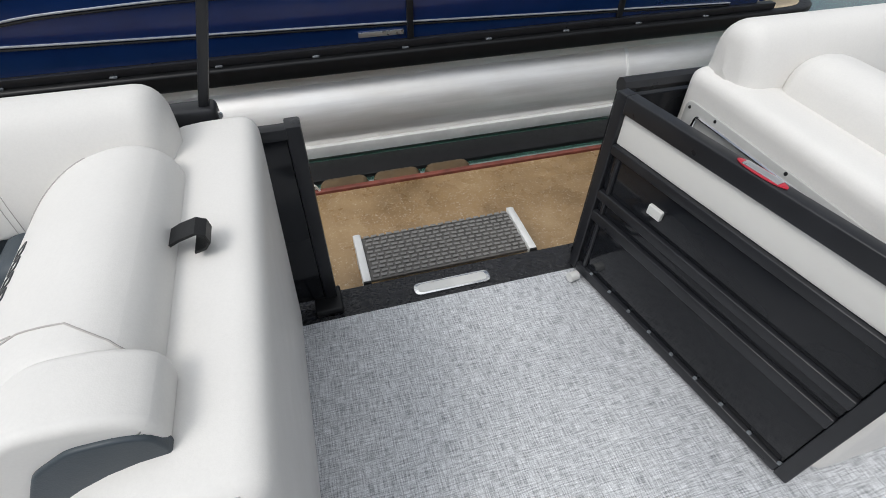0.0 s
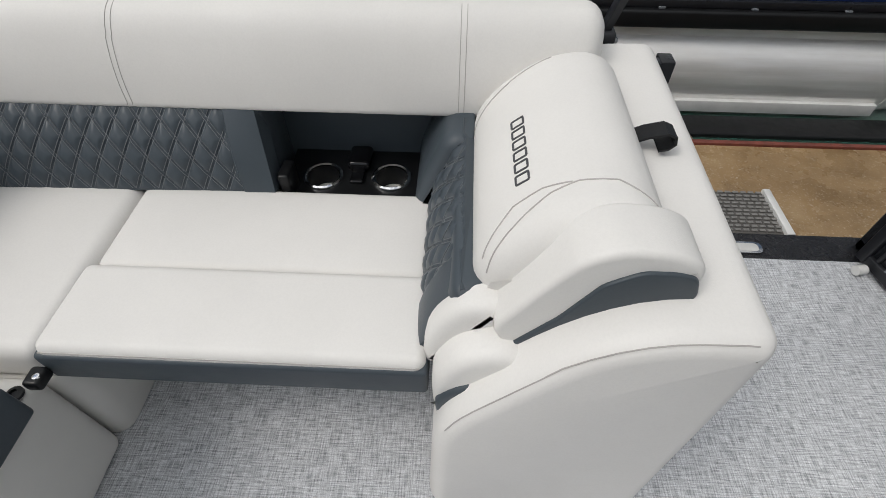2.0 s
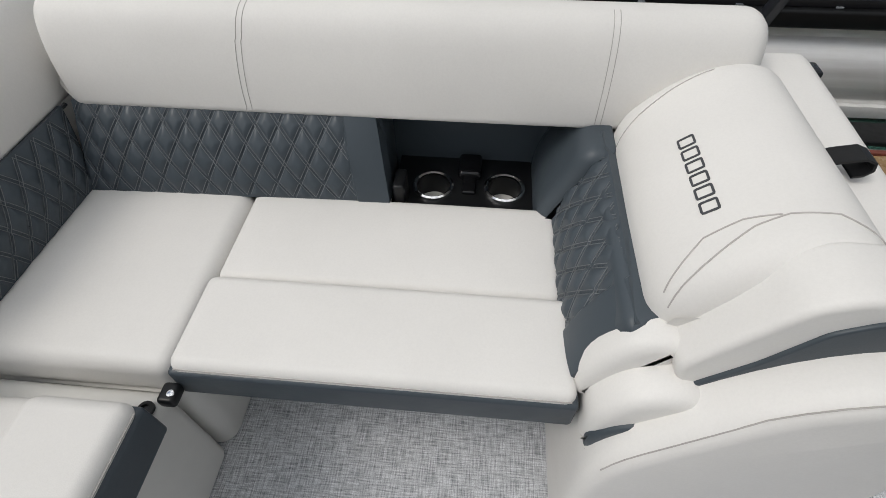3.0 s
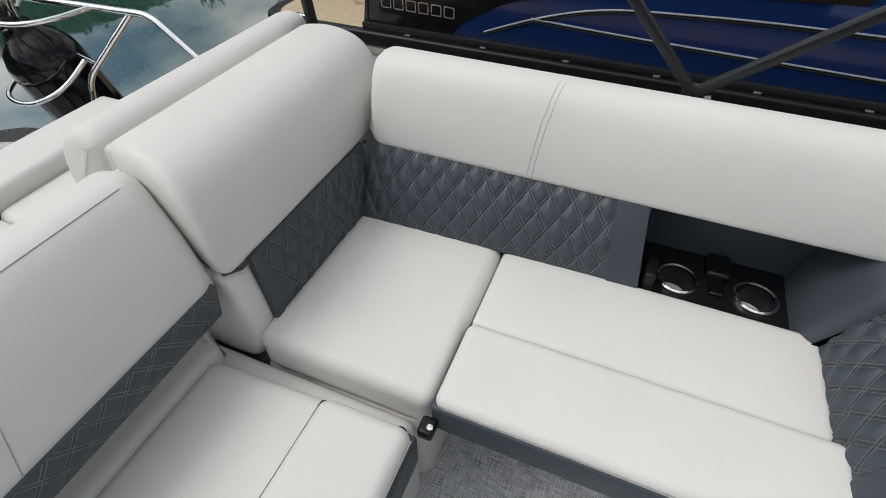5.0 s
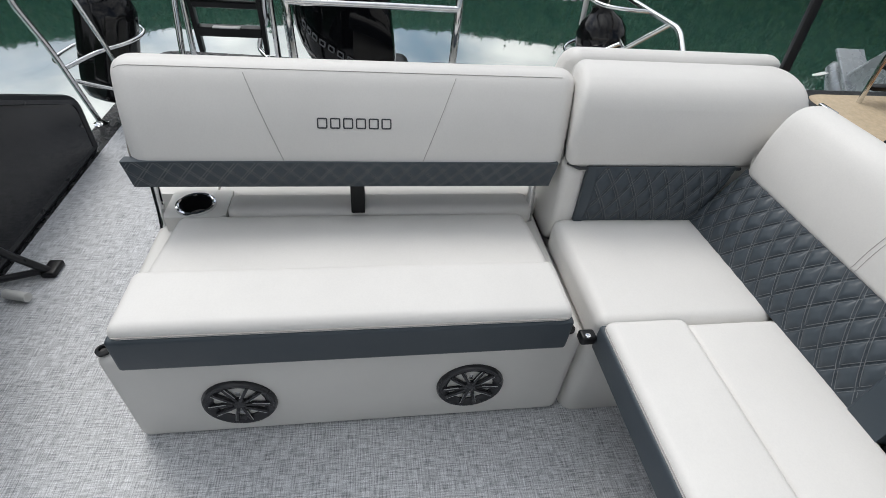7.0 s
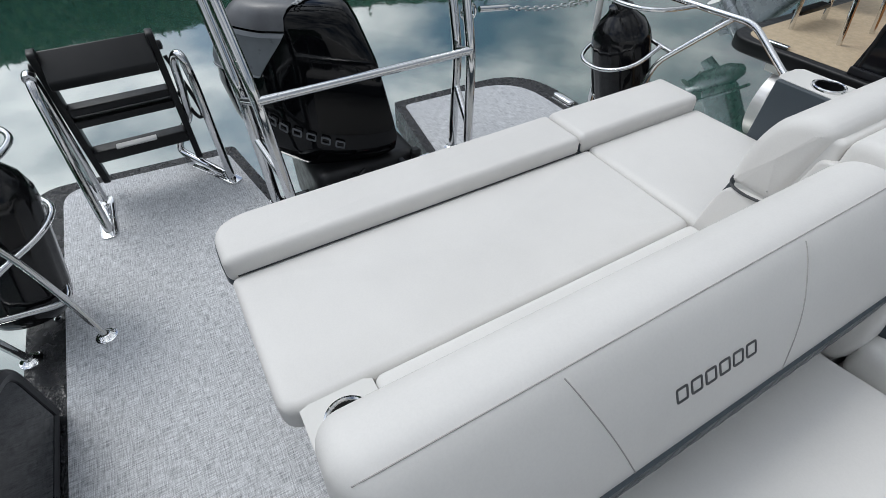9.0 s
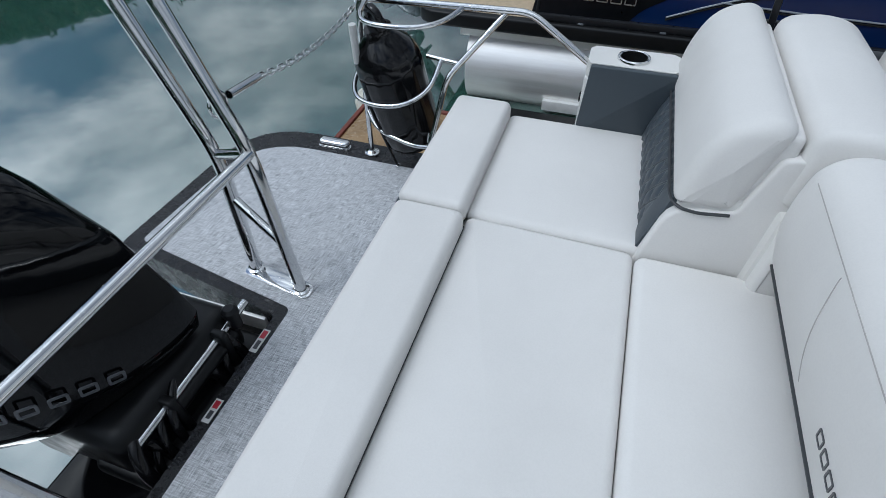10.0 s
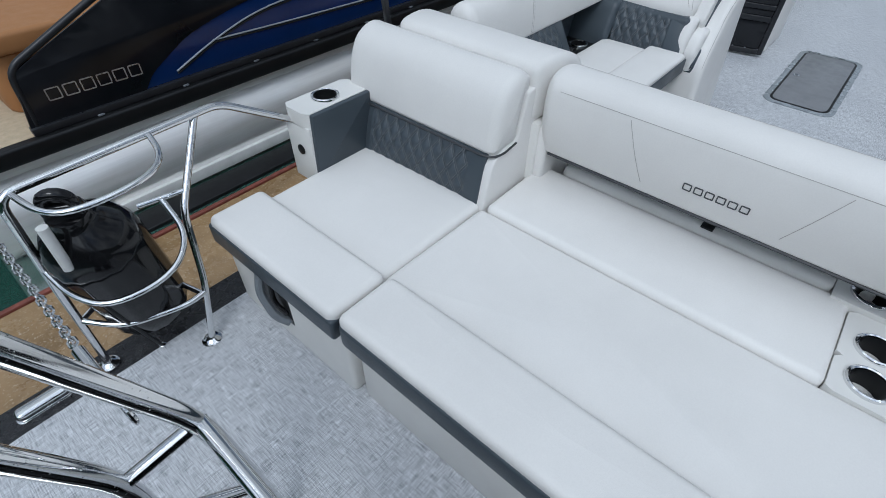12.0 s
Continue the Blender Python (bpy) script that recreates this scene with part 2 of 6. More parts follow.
BUOY = plain("weathered_buoy", (0.52, 0.50, 0.43), 0.6, var=0.3, scale=18, grain=0.4, grain_scale=90)
FLOAT = plain("brown_float", (0.10, 0.065, 0.03), 0.5, var=0.3, scale=9)
LEAF = leaf_mat()
BARK = plain("shore_undergrowth", (0.016, 0.046, 0.018), 0.9, var=0.5, scale=0.6)
SPKGREY = plain("dark_speaker_plastic", (0.035, 0.036, 0.040), 0.25, 0.3, var=0.2)
TREAD = plain("worn_tread_plastic", (0.105, 0.10, 0.092), 0.55, var=0.3, scale=20)
STUD = plain("worn_tread_studs", (0.20, 0.195, 0.185), 0.5, var=0.3, scale=20)
STRIPE = plain("silver_stripe", (0.34, 0.36, 0.39), 0.35, 0.3)
GEAR = plain("silver_grey_gearcase", (0.34, 0.37, 0.39), 0.28, 0.4, var=0.15, scale=5)
INSET = plain("pale_grey_inset", (0.42, 0.42, 0.41), 0.45, var=0.05, grain=0.2, grain_scale=300)
HATCH = plain("smooth_grey_hatch", (0.20, 0.205, 0.215), 0.4, var=0.12, grain=0.4, grain_scale=300)


# ---- building helpers ----
def thing(name, at, label, category, group=""):
    e = new(name)
    e.location = at
    e.empty_display_size = 0.1
    return tagged(e, label, category, group)


def part(name, bm, material, parent=None, label="", smooth=40):
    me = bpy.data.meshes.new(name)
    bmesh.ops.recalc_face_normals(bm, faces=bm.faces[:])
    bm.to_mesh(me)
    bm.free()
    me.materials.append(material)
    if smooth:
        me.shade_smooth()
        me.set_sharp_from_angle(angle=radians(smooth))
    ob = new(name, me)
    if parent:
        ob.parent = parent
        if parent.parent is None and parent.type == "EMPTY":
            ob.matrix_parent_inverse = Matrix.Translation(parent.location).inverted()
    if label:
        ob["label"] = label
    return ob


def setting(name, bm, material, label, category, smooth=40):
    return tagged(part(name, bm, material, None, "", smooth), label, category, "", "structure")


def steps(lo, hi, r, n, m):
    r = min(r, (hi - lo) * 0.499)
    a = [lo + r * k / n for k in range(n)]
    b = [lo + r + (hi - lo - 2 * r) * k / m for k in range(m + 1)]
    c = [hi - r + r * k / n for k in range(1, n + 1)]
    return a + b + c


def rbox(x0, x1, y0, y1, z0, z1, r=0.02, n=3, m=1, crown=0.0, bm=None):
    """A box with rounded edges; crown lifts the middle of its top like a stuffed cushion."""
    bm = bm or bmesh.new()
    lo, hi = Vector((x0, y0, z0)), Vector((x1, y1, z1))
    rr = min(r, (x1 - x0) * 0.49, (y1 - y0) * 0.49, (z1 - z0) * 0.49)
    ax = [steps(lo[i], hi[i], rr, n, m) for i in range(3)]
    N = [len(a) - 1 for a in ax]
    made = {}

    def vert(i, j, k):
        key = (i, j, k)
        if key not in made:
            p = Vector((ax[0][i], ax[1][j], ax[2][k]))
            q = Vector([min(max(p[c], lo[c] + rr), hi[c] - rr) for c in range(3)])
            d = p - q
            if d.length > 1e-9:
                p = q + d.normalized() * rr
            if crown and p.z > (z0 + z1) / 2:
                u, v = (2 * p.x - x0 - x1) / (x1 - x0), (2 * p.y - y0 - y1) / (y1 - y0)
                p.z += crown * (1 - u * u) * (1 - v * v)
            made[key] = bm.verts.new(p)
        return made[key]

    for c in range(3):
        a, b = [d for d in range(3) if d != c]
        for side in (0, N[c]):
            for i in range(N[a]):
                for j in range(N[b]):
                    quad = []
                    for di, dj in ((0, 0), (1, 0), (1, 1), (0, 1)):
                        key = [0, 0, 0]
                        key[a], key[b], key[c] = i + di, j + dj, side
                        quad.append(vert(*key))
                    bm.faces.new(quad)
    return bm


def fillet(pts, r, n=4, closed=True):
    """Rounds the corners of a line of points in two or three dimensions."""
    out, P = [], [Vector(p) for p in pts]
    for i, p in enumerate(P):
        if not closed and i in (0, len(P) - 1):
            out.append(p)
            continue
        a, b = P[i - 1], P[(i + 1) % len(P)]
        ri = r[i] if isinstance(r, (list, tuple)) else r
        da, db = min(ri, (a - p).length * 0.49), min(ri, (b - p).length * 0.49)
        if ri <= 0:
            out.append(p)
            continue
        s, e = p + (a - p).normalized() * da, p + (b - p).normalized() * db
        for k in range(n + 1):
            u = k / n
            out.append(s * (1 - u) ** 2 + p * 2 * u * (1 - u) + e * u * u)
    return out


def along(axis, u, v, w):
    return {"y": (u, w, v), "x": (w, u, v), "z": (u, v, w)}[axis]


def prism(prof, w0, w1, r=0.0, axis="y", n=3, bm=None, belly=0.0):
    """A closed outline drawn out along an axis, with its ends rounded by r. belly: how far the ends bulge."""
    bm = bm or bmesh.new()
    P = [Vector((p[0], p[1])) for p in prof]
    area = sum(P[i - 1].x * p.y - p.x * P[i - 1].y for i, p in enumerate(P))
    if area < 0:
        P.reverse()
    nor = []
    for i, p in enumerate(P):
        e1, e2 = (p - P[i - 1]), (P[(i + 1) % len(P)] - p)
        e1 = e1.normalized() if e1.length > 1e-9 else e2.normalized()
        e2 = e2.normalized() if e2.length > 1e-9 else e1
        t = e1 + e2
        t = t.normalized() if t.length > 1e-6 else e1
        nor.append(Vector((t.y, -t.x)))
    if r > 0:
        rings = [(w0 + r * (1 - math.cos(k / n * math.pi / 2)), r * (1 - math.sin(k / n * math.pi / 2))) for k in range(n + 1)]
        rings += [(w1 - r * (1 - math.cos(k / n * math.pi / 2)), r * (1 - math.sin(k / n * math.pi / 2))) for k in range(n, -1, -1)]
    else:
        rings = [(w0, 0.0), (w1, 0.0)]
    loops = []
    for w, d in rings:
        loops.append([bm.verts.new(along(axis, p.x - q.x * d, p.y - q.y * d, w)) for p, q in zip(P, nor)])
    for A, B in zip(loops, loops[1:]):
        for i in range(len(P)):
            bm.faces.new((A[i - 1], A[i], B[i], B[i - 1]))
    for loop, w in ((loops[0], w0 - belly), (loops[-1], w1 + belly)):
        if belly:
            c = sum((v.co for v in loop), Vector()) / len(loop)
            c["xyz".index(axis)] = w
            cv = bm.verts.new(c)
            for i in range(len(P)):
                bm.faces.new((loop[i - 1], loop[i], cv))
        else:
            bm.faces.new(loop)
    return bm


def tube(pts, r=0.012, bend=0.04, sides=10, closed=False, bm=None, caps=True):
    """A round bar bent along a line of points."""
    bm = bm or bmesh.new()
    P = fillet([Vector(p) for p in pts], bend, 5, closed) if bend > 0 and len(pts) > 2 else [Vector(p) for p in pts]
    Q = [P[0]]
    for p in P[1:]:
        if (p - Q[-1]).length > 1e-5:
            Q.append(p)
    P, rings, up = Q, [], None
    for i, p in enumerate(P):
        a = P[i - 1] if (i or closed) else p
        b = P[(i + 1) % len(P)] if (i < len(P) - 1 or closed) else p
        t = (b - a).normalized()
        if up is None:
            up = t.orthogonal().normalized()
        up = (up - t * up.dot(t)).normalized()
        side = t.cross(up)
        rings.append([bm.verts.new(p + (up * math.cos(k * 2 * math.pi / sides) + side * math.sin(k * 2 * math.pi / sides)) * r) for k in range(sides)])
    pairs = list(zip(rings, rings[1:])) + ([(rings[-1], rings[0])] if closed else [])
    for A, B in pairs:
        for k in range(sides):
            bm.faces.new((A[k - 1], A[k], B[k], B[k - 1]))
    if caps and not closed:
        bm.faces.new(rings[0])
        bm.faces.new(rings[-1])
    return bm


def lathe(prof, at, sides=28, turn=None, bm=None):
    """Radius and height pairs turned about an upright axis at a place; turn tilts it."""
    bm = bm or bmesh.new()
    m = Matrix.Translation(at) @ (turn.to_4x4() if turn else Matrix())
    rings = []
    for r, z in prof:
        if r < 1e-6:
            rings.append([bm.verts.new(m @ Vector((0, 0, z)))])
        else:
            rings.append([bm.verts.new(m @ Vector((r * math.cos(k * 2 * math.pi / sides), r * math.sin(k * 2 * math.pi / sides), z))) for k in range(sides)])
    for A, B in zip(rings, rings[1:]):
        for k in range(sides):
            a = [A[k - 1], A[k]] if len(A) > 1 else [A[0]]
            b = [B[k], B[k - 1]] if len(B) > 1 else [B[0]]
            if len(a) + len(b) > 2:
                bm.faces.new(a + b)
    return bm


def sheet(poly, z0, z1, bm=None):
    """A flat slab of any outline."""
    bm = bm or bmesh.new()
    lo = [bm.verts.new((x, y, z0)) for x, y in poly]
    hi = [bm.verts.new((x, y, z1)) for x, y in poly]
    for i in range(len(poly)):
        bm.faces.new((lo[i - 1], lo[i], hi[i], hi[i - 1]))
    bm.faces.new(hi)
    bm.faces.new(lo[::-1])
    return bm


def quilted(corners, out, cw=0.054, ch=0.088, amp=0.011, bulge=0.016, deep=0.03, margin=(0.0, 0.0), nu=170, nv=44):
    """A padded panel with a raised diamond quilt between four corners (low start, low end, high end, high start)
    and the pale double stitching in its grooves. margin: plain widths at the start and the end."""
    A, B, C, D = [Vector(c) for c in corners]
    out = Vector(out).normalized()
    W, H = ((B - A).length + (C - D).length) / 2, ((D - A).length + (C - B).length) / 2

    def at(u, v, h=0.0):
        s, t = u / W, v / H
        p = A.lerp(B, s).lerp(D.lerp(C, s), t)
        return p + out * (h + bulge * (1 - (2 * t - 1) ** 2) * (1 - (2 * s - 1) ** 8))

    def lift(u, v):
        if u < margin[0] or u > W - margin[1]:
            return amp
        a, b = u / cw + v / ch, u / cw - v / ch
        d = min(abs(a - round(a)), abs(b - round(b)))
        fade = max(0.0, min(1.0, v / 0.02, (H - v) / 0.02, (u - margin[0]) / 0.012 + 0.2, (W - margin[1] - u) / 0.012 + 0.2))
        return amp * (0.55 + fade * (min(1.0, d * 3.4) ** 0.6 - 0.55))

    bm = bmesh.new()
    g = [[bm.verts.new(at(W * i / nu, H * j / nv, lift(W * i / nu, H * j / nv))) for j in range(nv + 1)] for i in range(nu + 1)]
    for i in range(nu):
        for j in range(nv):
            bm.faces.new((g[i][j], g[i + 1][j], g[i + 1][j + 1], g[i][j + 1]))
    rim = [g[i][0] for i in range(nu)] + [g[nu][j] for j in range(nv)] + [g[i][nv] for i in range(nu, 0, -1)] + [g[0][j] for j in range(nv, 0, -1)]
    back = [bm.verts.new(v.co - out * deep) for v in rim]
    for i in range(len(rim)):
        bm.faces.new((rim[i - 1], rim[i], back[i], back[i - 1]))
    bm.faces.new(back)
    st = bmesh.new()
    u0, u1 = margin[0], W - margin[1]
    for sgn in (1, -1):
        for k in range(-int(H / ch) - 2, int(W / cw + H / ch) + 3):
            for off in (-0.0042, 0.0042):
                line = []
                for j in range(25):
                    v = H * (0.03 + 0.94 * j / 24)
                    u = (k - sgn * v / ch) * cw + off
                    if u0 <= u <= u1:
                        line.append(at(u, v, lift(u, v) + 0.0004))
                if len(line) > 2:
                    tube(line, 0.0008, 0, 4, bm=st, caps=False)
    return bm, st


def marks(origin, right, up, n, pitch, width, height, stroke, material, parent, label, m=None, proud=0.0012):
    """A maker's mark as a row of plain open blocks, each a part of its own."""
    o, x, y = Vector(origin), Vector(right).normalized(), Vector(up).normalized()
    z = x.cross(y)
    for k in range(n):
        a = (k - (n - 1) / 2) * pitch
        bm = bmesh.new()
        loops = []
        for w, ins in ((-0.002, 0), (proud, 0), (proud, stroke), (-0.002, stroke)):
            hw, hh = width / 2 - ins, height / 2 - ins
            c = fillet([(-hw, -hh), (hw, -hh), (hw, hh), (-hw, hh)], max(0.001, stroke * 1.2 - ins), 2)
            loops.append([bm.verts.new(o + x * (a + p.x) + y * p.y + z * w) for p in c])
        for A, B in zip(loops, loops[1:]):
            for i in range(len(A)):
                bm.faces.new((A[i - 1], A[i], B[i], B[i - 1]))
        if m:
            moved(bm, m)
        part("mark", bm, material, parent, label)


def cup_holder(name, at, label, r=0.045, deep=0.07, turn=None):
    t = thing(name, at, label, "cup holder", "cup holders")
    part("rim", lathe([(r - 0.004, 0.0), (r - 0.003, 0.006), (r + 0.001, 0.0085), (r + 0.006, 0.006), (r + 0.008, 0.001), (r + 0.008, -0.003)], at, 32, turn), CHROME, t, "polished steel rim")
    part("cup", lathe([(r - 0.004, 0.002), (r - 0.005, -deep), (0, -deep)], at, 28, turn), BLACK, t, "black cup well")
    return t


def holed_plate(x0, x1, y0, y1, z0, z1, cx, cy, r, n=32):
    """A flat block with a round hole through it."""
    bm = bmesh.new()
    tops, bots, itop, ibot = [], [], [], []
    for k in range(n):
        a = (k + 0.5) * 2 * math.pi / n
        c, s = math.cos(a), math.sin(a)
        fx = (x1 - cx) / c if c > 0 else (x0 - cx) / c
        fy = (y1 - cy) / s if s > 0 else (y0 - cy) / s
        f = min(fx, fy)
        x, y = cx + c * f, cy + s * f
        tops.append(bm.verts.new((x, y, z1)))
        bots.append(bm.verts.new((x, y, z0)))
        itop.append(bm.verts.new((cx + c * r, cy + s * r, z1)))
        ibot.append(bm.verts.new((cx + c * r, cy + s * r, z0)))
    for k in range(n):
        bm.faces.new((tops[k - 1], tops[k], itop[k], itop[k - 1]))
        bm.faces.new((bots[k - 1], bots[k], tops[k], tops[k - 1]))
        bm.faces.new((itop[k - 1], itop[k], ibot[k], ibot[k - 1]))
    return bm


def moved(bm, m):
    bmesh.ops.transform(bm, matrix=m, verts=bm.verts[:])
    return bm


# ---- large structure: water, shore woods, dock, deck ----
bm = bmesh.new()
R = 2500
vs = [bm.verts.new((R * math.cos(k * math.pi / 24), R * math.sin(k * math.pi / 24), -0.72)) for k in range(48)]
bm.faces.new(vs)
setting("water", bm, WATER, "calm green lake water reflecting cloud and trees", "water", 0)


def skyline(a):
    """Height of the treetops by bearing from the stern, towards port."""
    high = 1 / (1 + math.exp(-(a + 1.75) * 9)) * (1 - 1 / (1 + math.exp(-(a - 0.92) * 9)))
    rough = 0.045 * math.sin(a * 23 + 1.3) + 0.035 * math.sin(a * 61) + 0.03 * math.sin(a * 137 + 2) + 0.022 * math.sin(a * 263) + 0.02 * math.sin(a * 511 + 1)
    wild = 0.12 + 0.88 / (1 + math.exp(-(a - 0.85) * 14))
    return (8 + 17.5 * high) * (0.96 + rough * wild)


def woods():
    """A wooded far shore: many leaf sprays over a rising bank, with an uneven skyline."""
    rng = np.random.default_rng(7)
    verts, faces = [], []
    for i in range(6500):
        az = rng.uniform(-math.pi, math.pi)
        if i % 3:
            az = rng.uniform(-1.6, 1.1)
        d = rng.uniform(78, 84)
        z = skyline(az) * (1 - 0.9 * rng.uniform(0, 1) ** 1.6) - (3.0 if az < 0.75 else 0.0)
        c = np.array((-math.cos(az) * d, math.sin(az) * d, z - 0.6))
        for j in range(9):
            p = c + rng.normal(0, 0.5, 3)
            u, v = rng.normal(0, 1, 3), rng.normal(0, 1, 3)
            u *= 0.42 / np.linalg.norm(u)
            v *= 0.30 / np.linalg.norm(v)
            b = len(verts)
            verts += [tuple(p - u), tuple(p + v * 0.9), tuple(p + u), tuple(p - v)]
            faces.append((b, b + 1, b + 2, b + 3))
    me = bpy.data.meshes.new("far_woods")
    me.from_pydata(verts, [], faces)
    me.materials.append(LEAF)
    tagged(new("far_woods", me), "dense green trees along the far shore", "trees", "", "stuff")


woods()
bm = bmesh.new()
ring = [[bm.verts.new((-math.cos(a) * r, math.sin(a) * r, z0 + skyline(a) * k)) for a in np.linspace(-math.pi, math.pi, 1201)[:-1]] for r, z0, k in ((76, -0.8, 0), (84, 0, 0.25), (85, 0, 0.6), (86, 0, 0.97), (150, 0, 0.9))]
for A, B in zip(ring, ring[1:]):
    for k in range(1200):
        bm.faces.new((A[k - 1], A[k], B[k], B[k - 1]))
setting("shore", bm, BARK, "dark wooded bank behind the leaves", "shore")

DX0, DY0, DY1 = -3.44, 1.50, 2.50
setting("dock", rbox(DX0, 9, DY0, DY1, -0.56, -0.35, 0.01, 2, 1), DOCK, "tan coated dock deck wet with rain", "dock")
setting("dock_trim", rbox(DX0, 9, DY1, DY1 + 0.03, -0.50, -0.338, 0.006, 2, 1), RUST, "rusty red steel angle along the dock edge", "trim")
setting("dock_trim", rbox(DX0 - 0.03, DX0, DY0, DY1 + 0.03, -0.50, -0.338, 0.006, 2, 1), RUST, "rusty red steel angle across the dock end", "trim")

YP, YS = 1.415, -1.03
carpet = fillet([(5.2, YP), (-1.9, YP), (-1.9, 1.455), (-3.52, 1.455), (-3.56, 0.70), (-2.82, 0.585), (-2.82, -0.185), (-3.56, -0.30), (-3.62, YS), (5.2, YS)],
                [0, 0, 0, 0.30, 0.03, 0.03, 0.03, 0.03, 0.12, 0], 6)
setting("floor", sheet([(p.x, p.y) for p in carpet], -0.012, 0.0), CARPET, "grey woven vinyl boat floor, damp with rain", "floor", 0)
rim = fillet([(5.3, 1.53), (-1.9, 1.53), (-1.95, 1.585), (-3.60, 1.585), (-3.63, 0.66), (-2.86, 0.545), (-2.86, -0.145), (-3.63, -0.26), (-3.69, -1.15), (5.3, -1.15)],
             [0, 0, 0, 0.34, 0.03, 0.02, 0.02, 0.03, 0.14, 0], 6)
setting("deck_trim", sheet([(p.x, p.y) for p in rim], -0.15, -0.004), TRIM, "wet black embossed deck edging", "deck edge", 30)
setting("hull_tube", tube([(-3.1, 1.12, -0.62), (5.2, 1.12, -0.62)], 0.31, 0, 32), ALU, "brushed aluminium pontoon tube under the deck", "pontoon")
setting("hull_tube", tube([(-3.1, -0.72, -0.62), (5.2, -0.72, -0.62)], 0.31, 0, 32), ALU, "brushed aluminium pontoon tube under the deck", "pontoon")


def fence(name, y, x0, x1, slope):
    """A dark fence panel with its top rail; slope draws its end down towards the stern."""
    t = thing(name, ((x0 + x1) / 2, y, 0), "charcoal boat fence with a dark panel, at the deck edge", "fence")
    prof = [(x0, 0.0), (x1, 0.0), (x1, 0.60)] + ([(x0 + 0.84, 0.60), (x0 + 0.42, 0.42), (x0 + 0.02, 0.24)] if slope else [(x0, 0.60)])
    part("panel", prism(prof, y - 0.012, y + 0.012, 0.0), PANEL, t, "dark glossy panel")
    line = [(x0 + 0.86, y, 0.63), (x1, y, 0.63)] if slope else [(x0, y, 0.63), (x1, y, 0.63)]
    if slope:
        line = [(x0, y, 0.02), (x0, y, 0.25), (x0 + 0.42, y, 0.44)] + line
    part("top_rail", tube(line, 0.022, 0.06, 8), BLACK_TUBE, t)
    part("bottom_rail", tube([(x0, y, 0.018), (x1, y, 0.018)], 0.018, 0, 8), BLACK_TUBE, t)
    k = x1 - 0.02 if slope else x0 + 0.02
    while k < x1:
        part("post", rbox(k - 0.016, k + 0.016, y - 0.02, y + 0.02, 0.0, 0.63, 0.004, 1), BLACK_TUBE, t)
        k += 0.95
    return t


fence("fence", -1.06, -2.36, -1.46, True)
fence("fence", -1.06, -0.66, 5.0, False)
fence("fence", 1.475, 1.25, 5.0, False)


# ---- port side: fence, long back cushion, chaise ----
t = thing("side_fence", (-0.6, 1.49, 0), "charcoal fence behind the couch with dark panel end", "fence")
part("panel", rbox(-1.57, 0.395, 1.488, 1.502, 0.02, 0.615, 0.003, 1), PANEL, t, "dark glossy panel")
part("top_rail", rbox(-1.555, 0.27, 1.468, 1.522, 0.655, 0.705, 0.012, 2), BLACK_TUBE, t)
part("end_post", rbox(0.395, 0.432, 1.48, 1.53, 0.0, 0.632, 0.005, 1), BLACK_TUBE, t)
part("end_rail", rbox(0.25, 0.40, 1.478, 1.512, 0.60, 0.63, 0.005, 1), BLACK_TUBE, t)
part("end_foot", rbox(0.36, 0.445, 1.43, 1.53, 0.0, 0.028, 0.008, 2), BLACK, t, "black gate stop block")


def double_seam(profile, w0, w1, axis, gap=0.006, mat=None, lift=0.0007):
    """Two stitch lines that follow an outline, drifting from w0 to w1."""
    bm = bmesh.new()
    for o in (-gap, gap):
        n = len(profile) - 1
        pts = [Vector(along(axis, p[0], p[1], w0 + (w1 - w0) * i / n + o)) for i, p in enumerate(profile)]
        tube(pts, lift, 0, 5, bm=bm, caps=False)
    return bm


def drape(bm, pts, way, lift=0.0005, far=0.3):
    """Drops points along a direction onto a mesh, finely spaced along their line."""
    way = Vector(way).normalized()
    tris = [[lp.vert.co for lp in tri] for tri in bm.calc_loop_triangles()]
    fine = []
    for a, b in zip(pts, pts[1:]):
        a, b = Vector(a), Vector(b)
        m = max(5, int((b - a).length / 0.015))
        fine += [a.lerp(b, k / m) for k in range(m)]
    fine.append(Vector(pts[-1]))
    out = []
    for p in fine:
        o = p - way * far
        best = None
        for t3 in tris:
            h = geometry.intersect_ray_tri(t3[0], t3[1], t3[2], way, o, True)
            if h is not None and (best is None or (h - o).dot(way) < best):
                best = (h - o).dot(way)
        if best is not None:
            out.append(o + way * (best - lift))
    return out


def rim_seam(prof, w, side, r, axis, keep, parent):
    """A stitched edge that follows the rounded end of an upholstered prism."""
    c = 0.22 * r
    pts = []
    n = len(prof)
    area = sum(prof[i - 1][0] * prof[i][1] - prof[i][0] * prof[i - 1][1] for i in range(n))
    for i in range(n):
        d = Vector((prof[(i + 1) % n][0] - prof[i - 1][0], prof[(i + 1) % n][1] - prof[i - 1][1]))
        if d.length < 1e-6:
            continue
        nrm = Vector((-d.y, d.x)).normalized() * (1 if area > 0 else -1)
        p = (prof[i][0] + nrm.x * c, prof[i][1] + nrm.y * c)
        if keep(*prof[i]):
            pts.append(Vector(along(axis, p[0], p[1], w + side * c * 1.25)))
    part("seam", tube(pts, 0.0016, 0, 5), SEAM, parent)


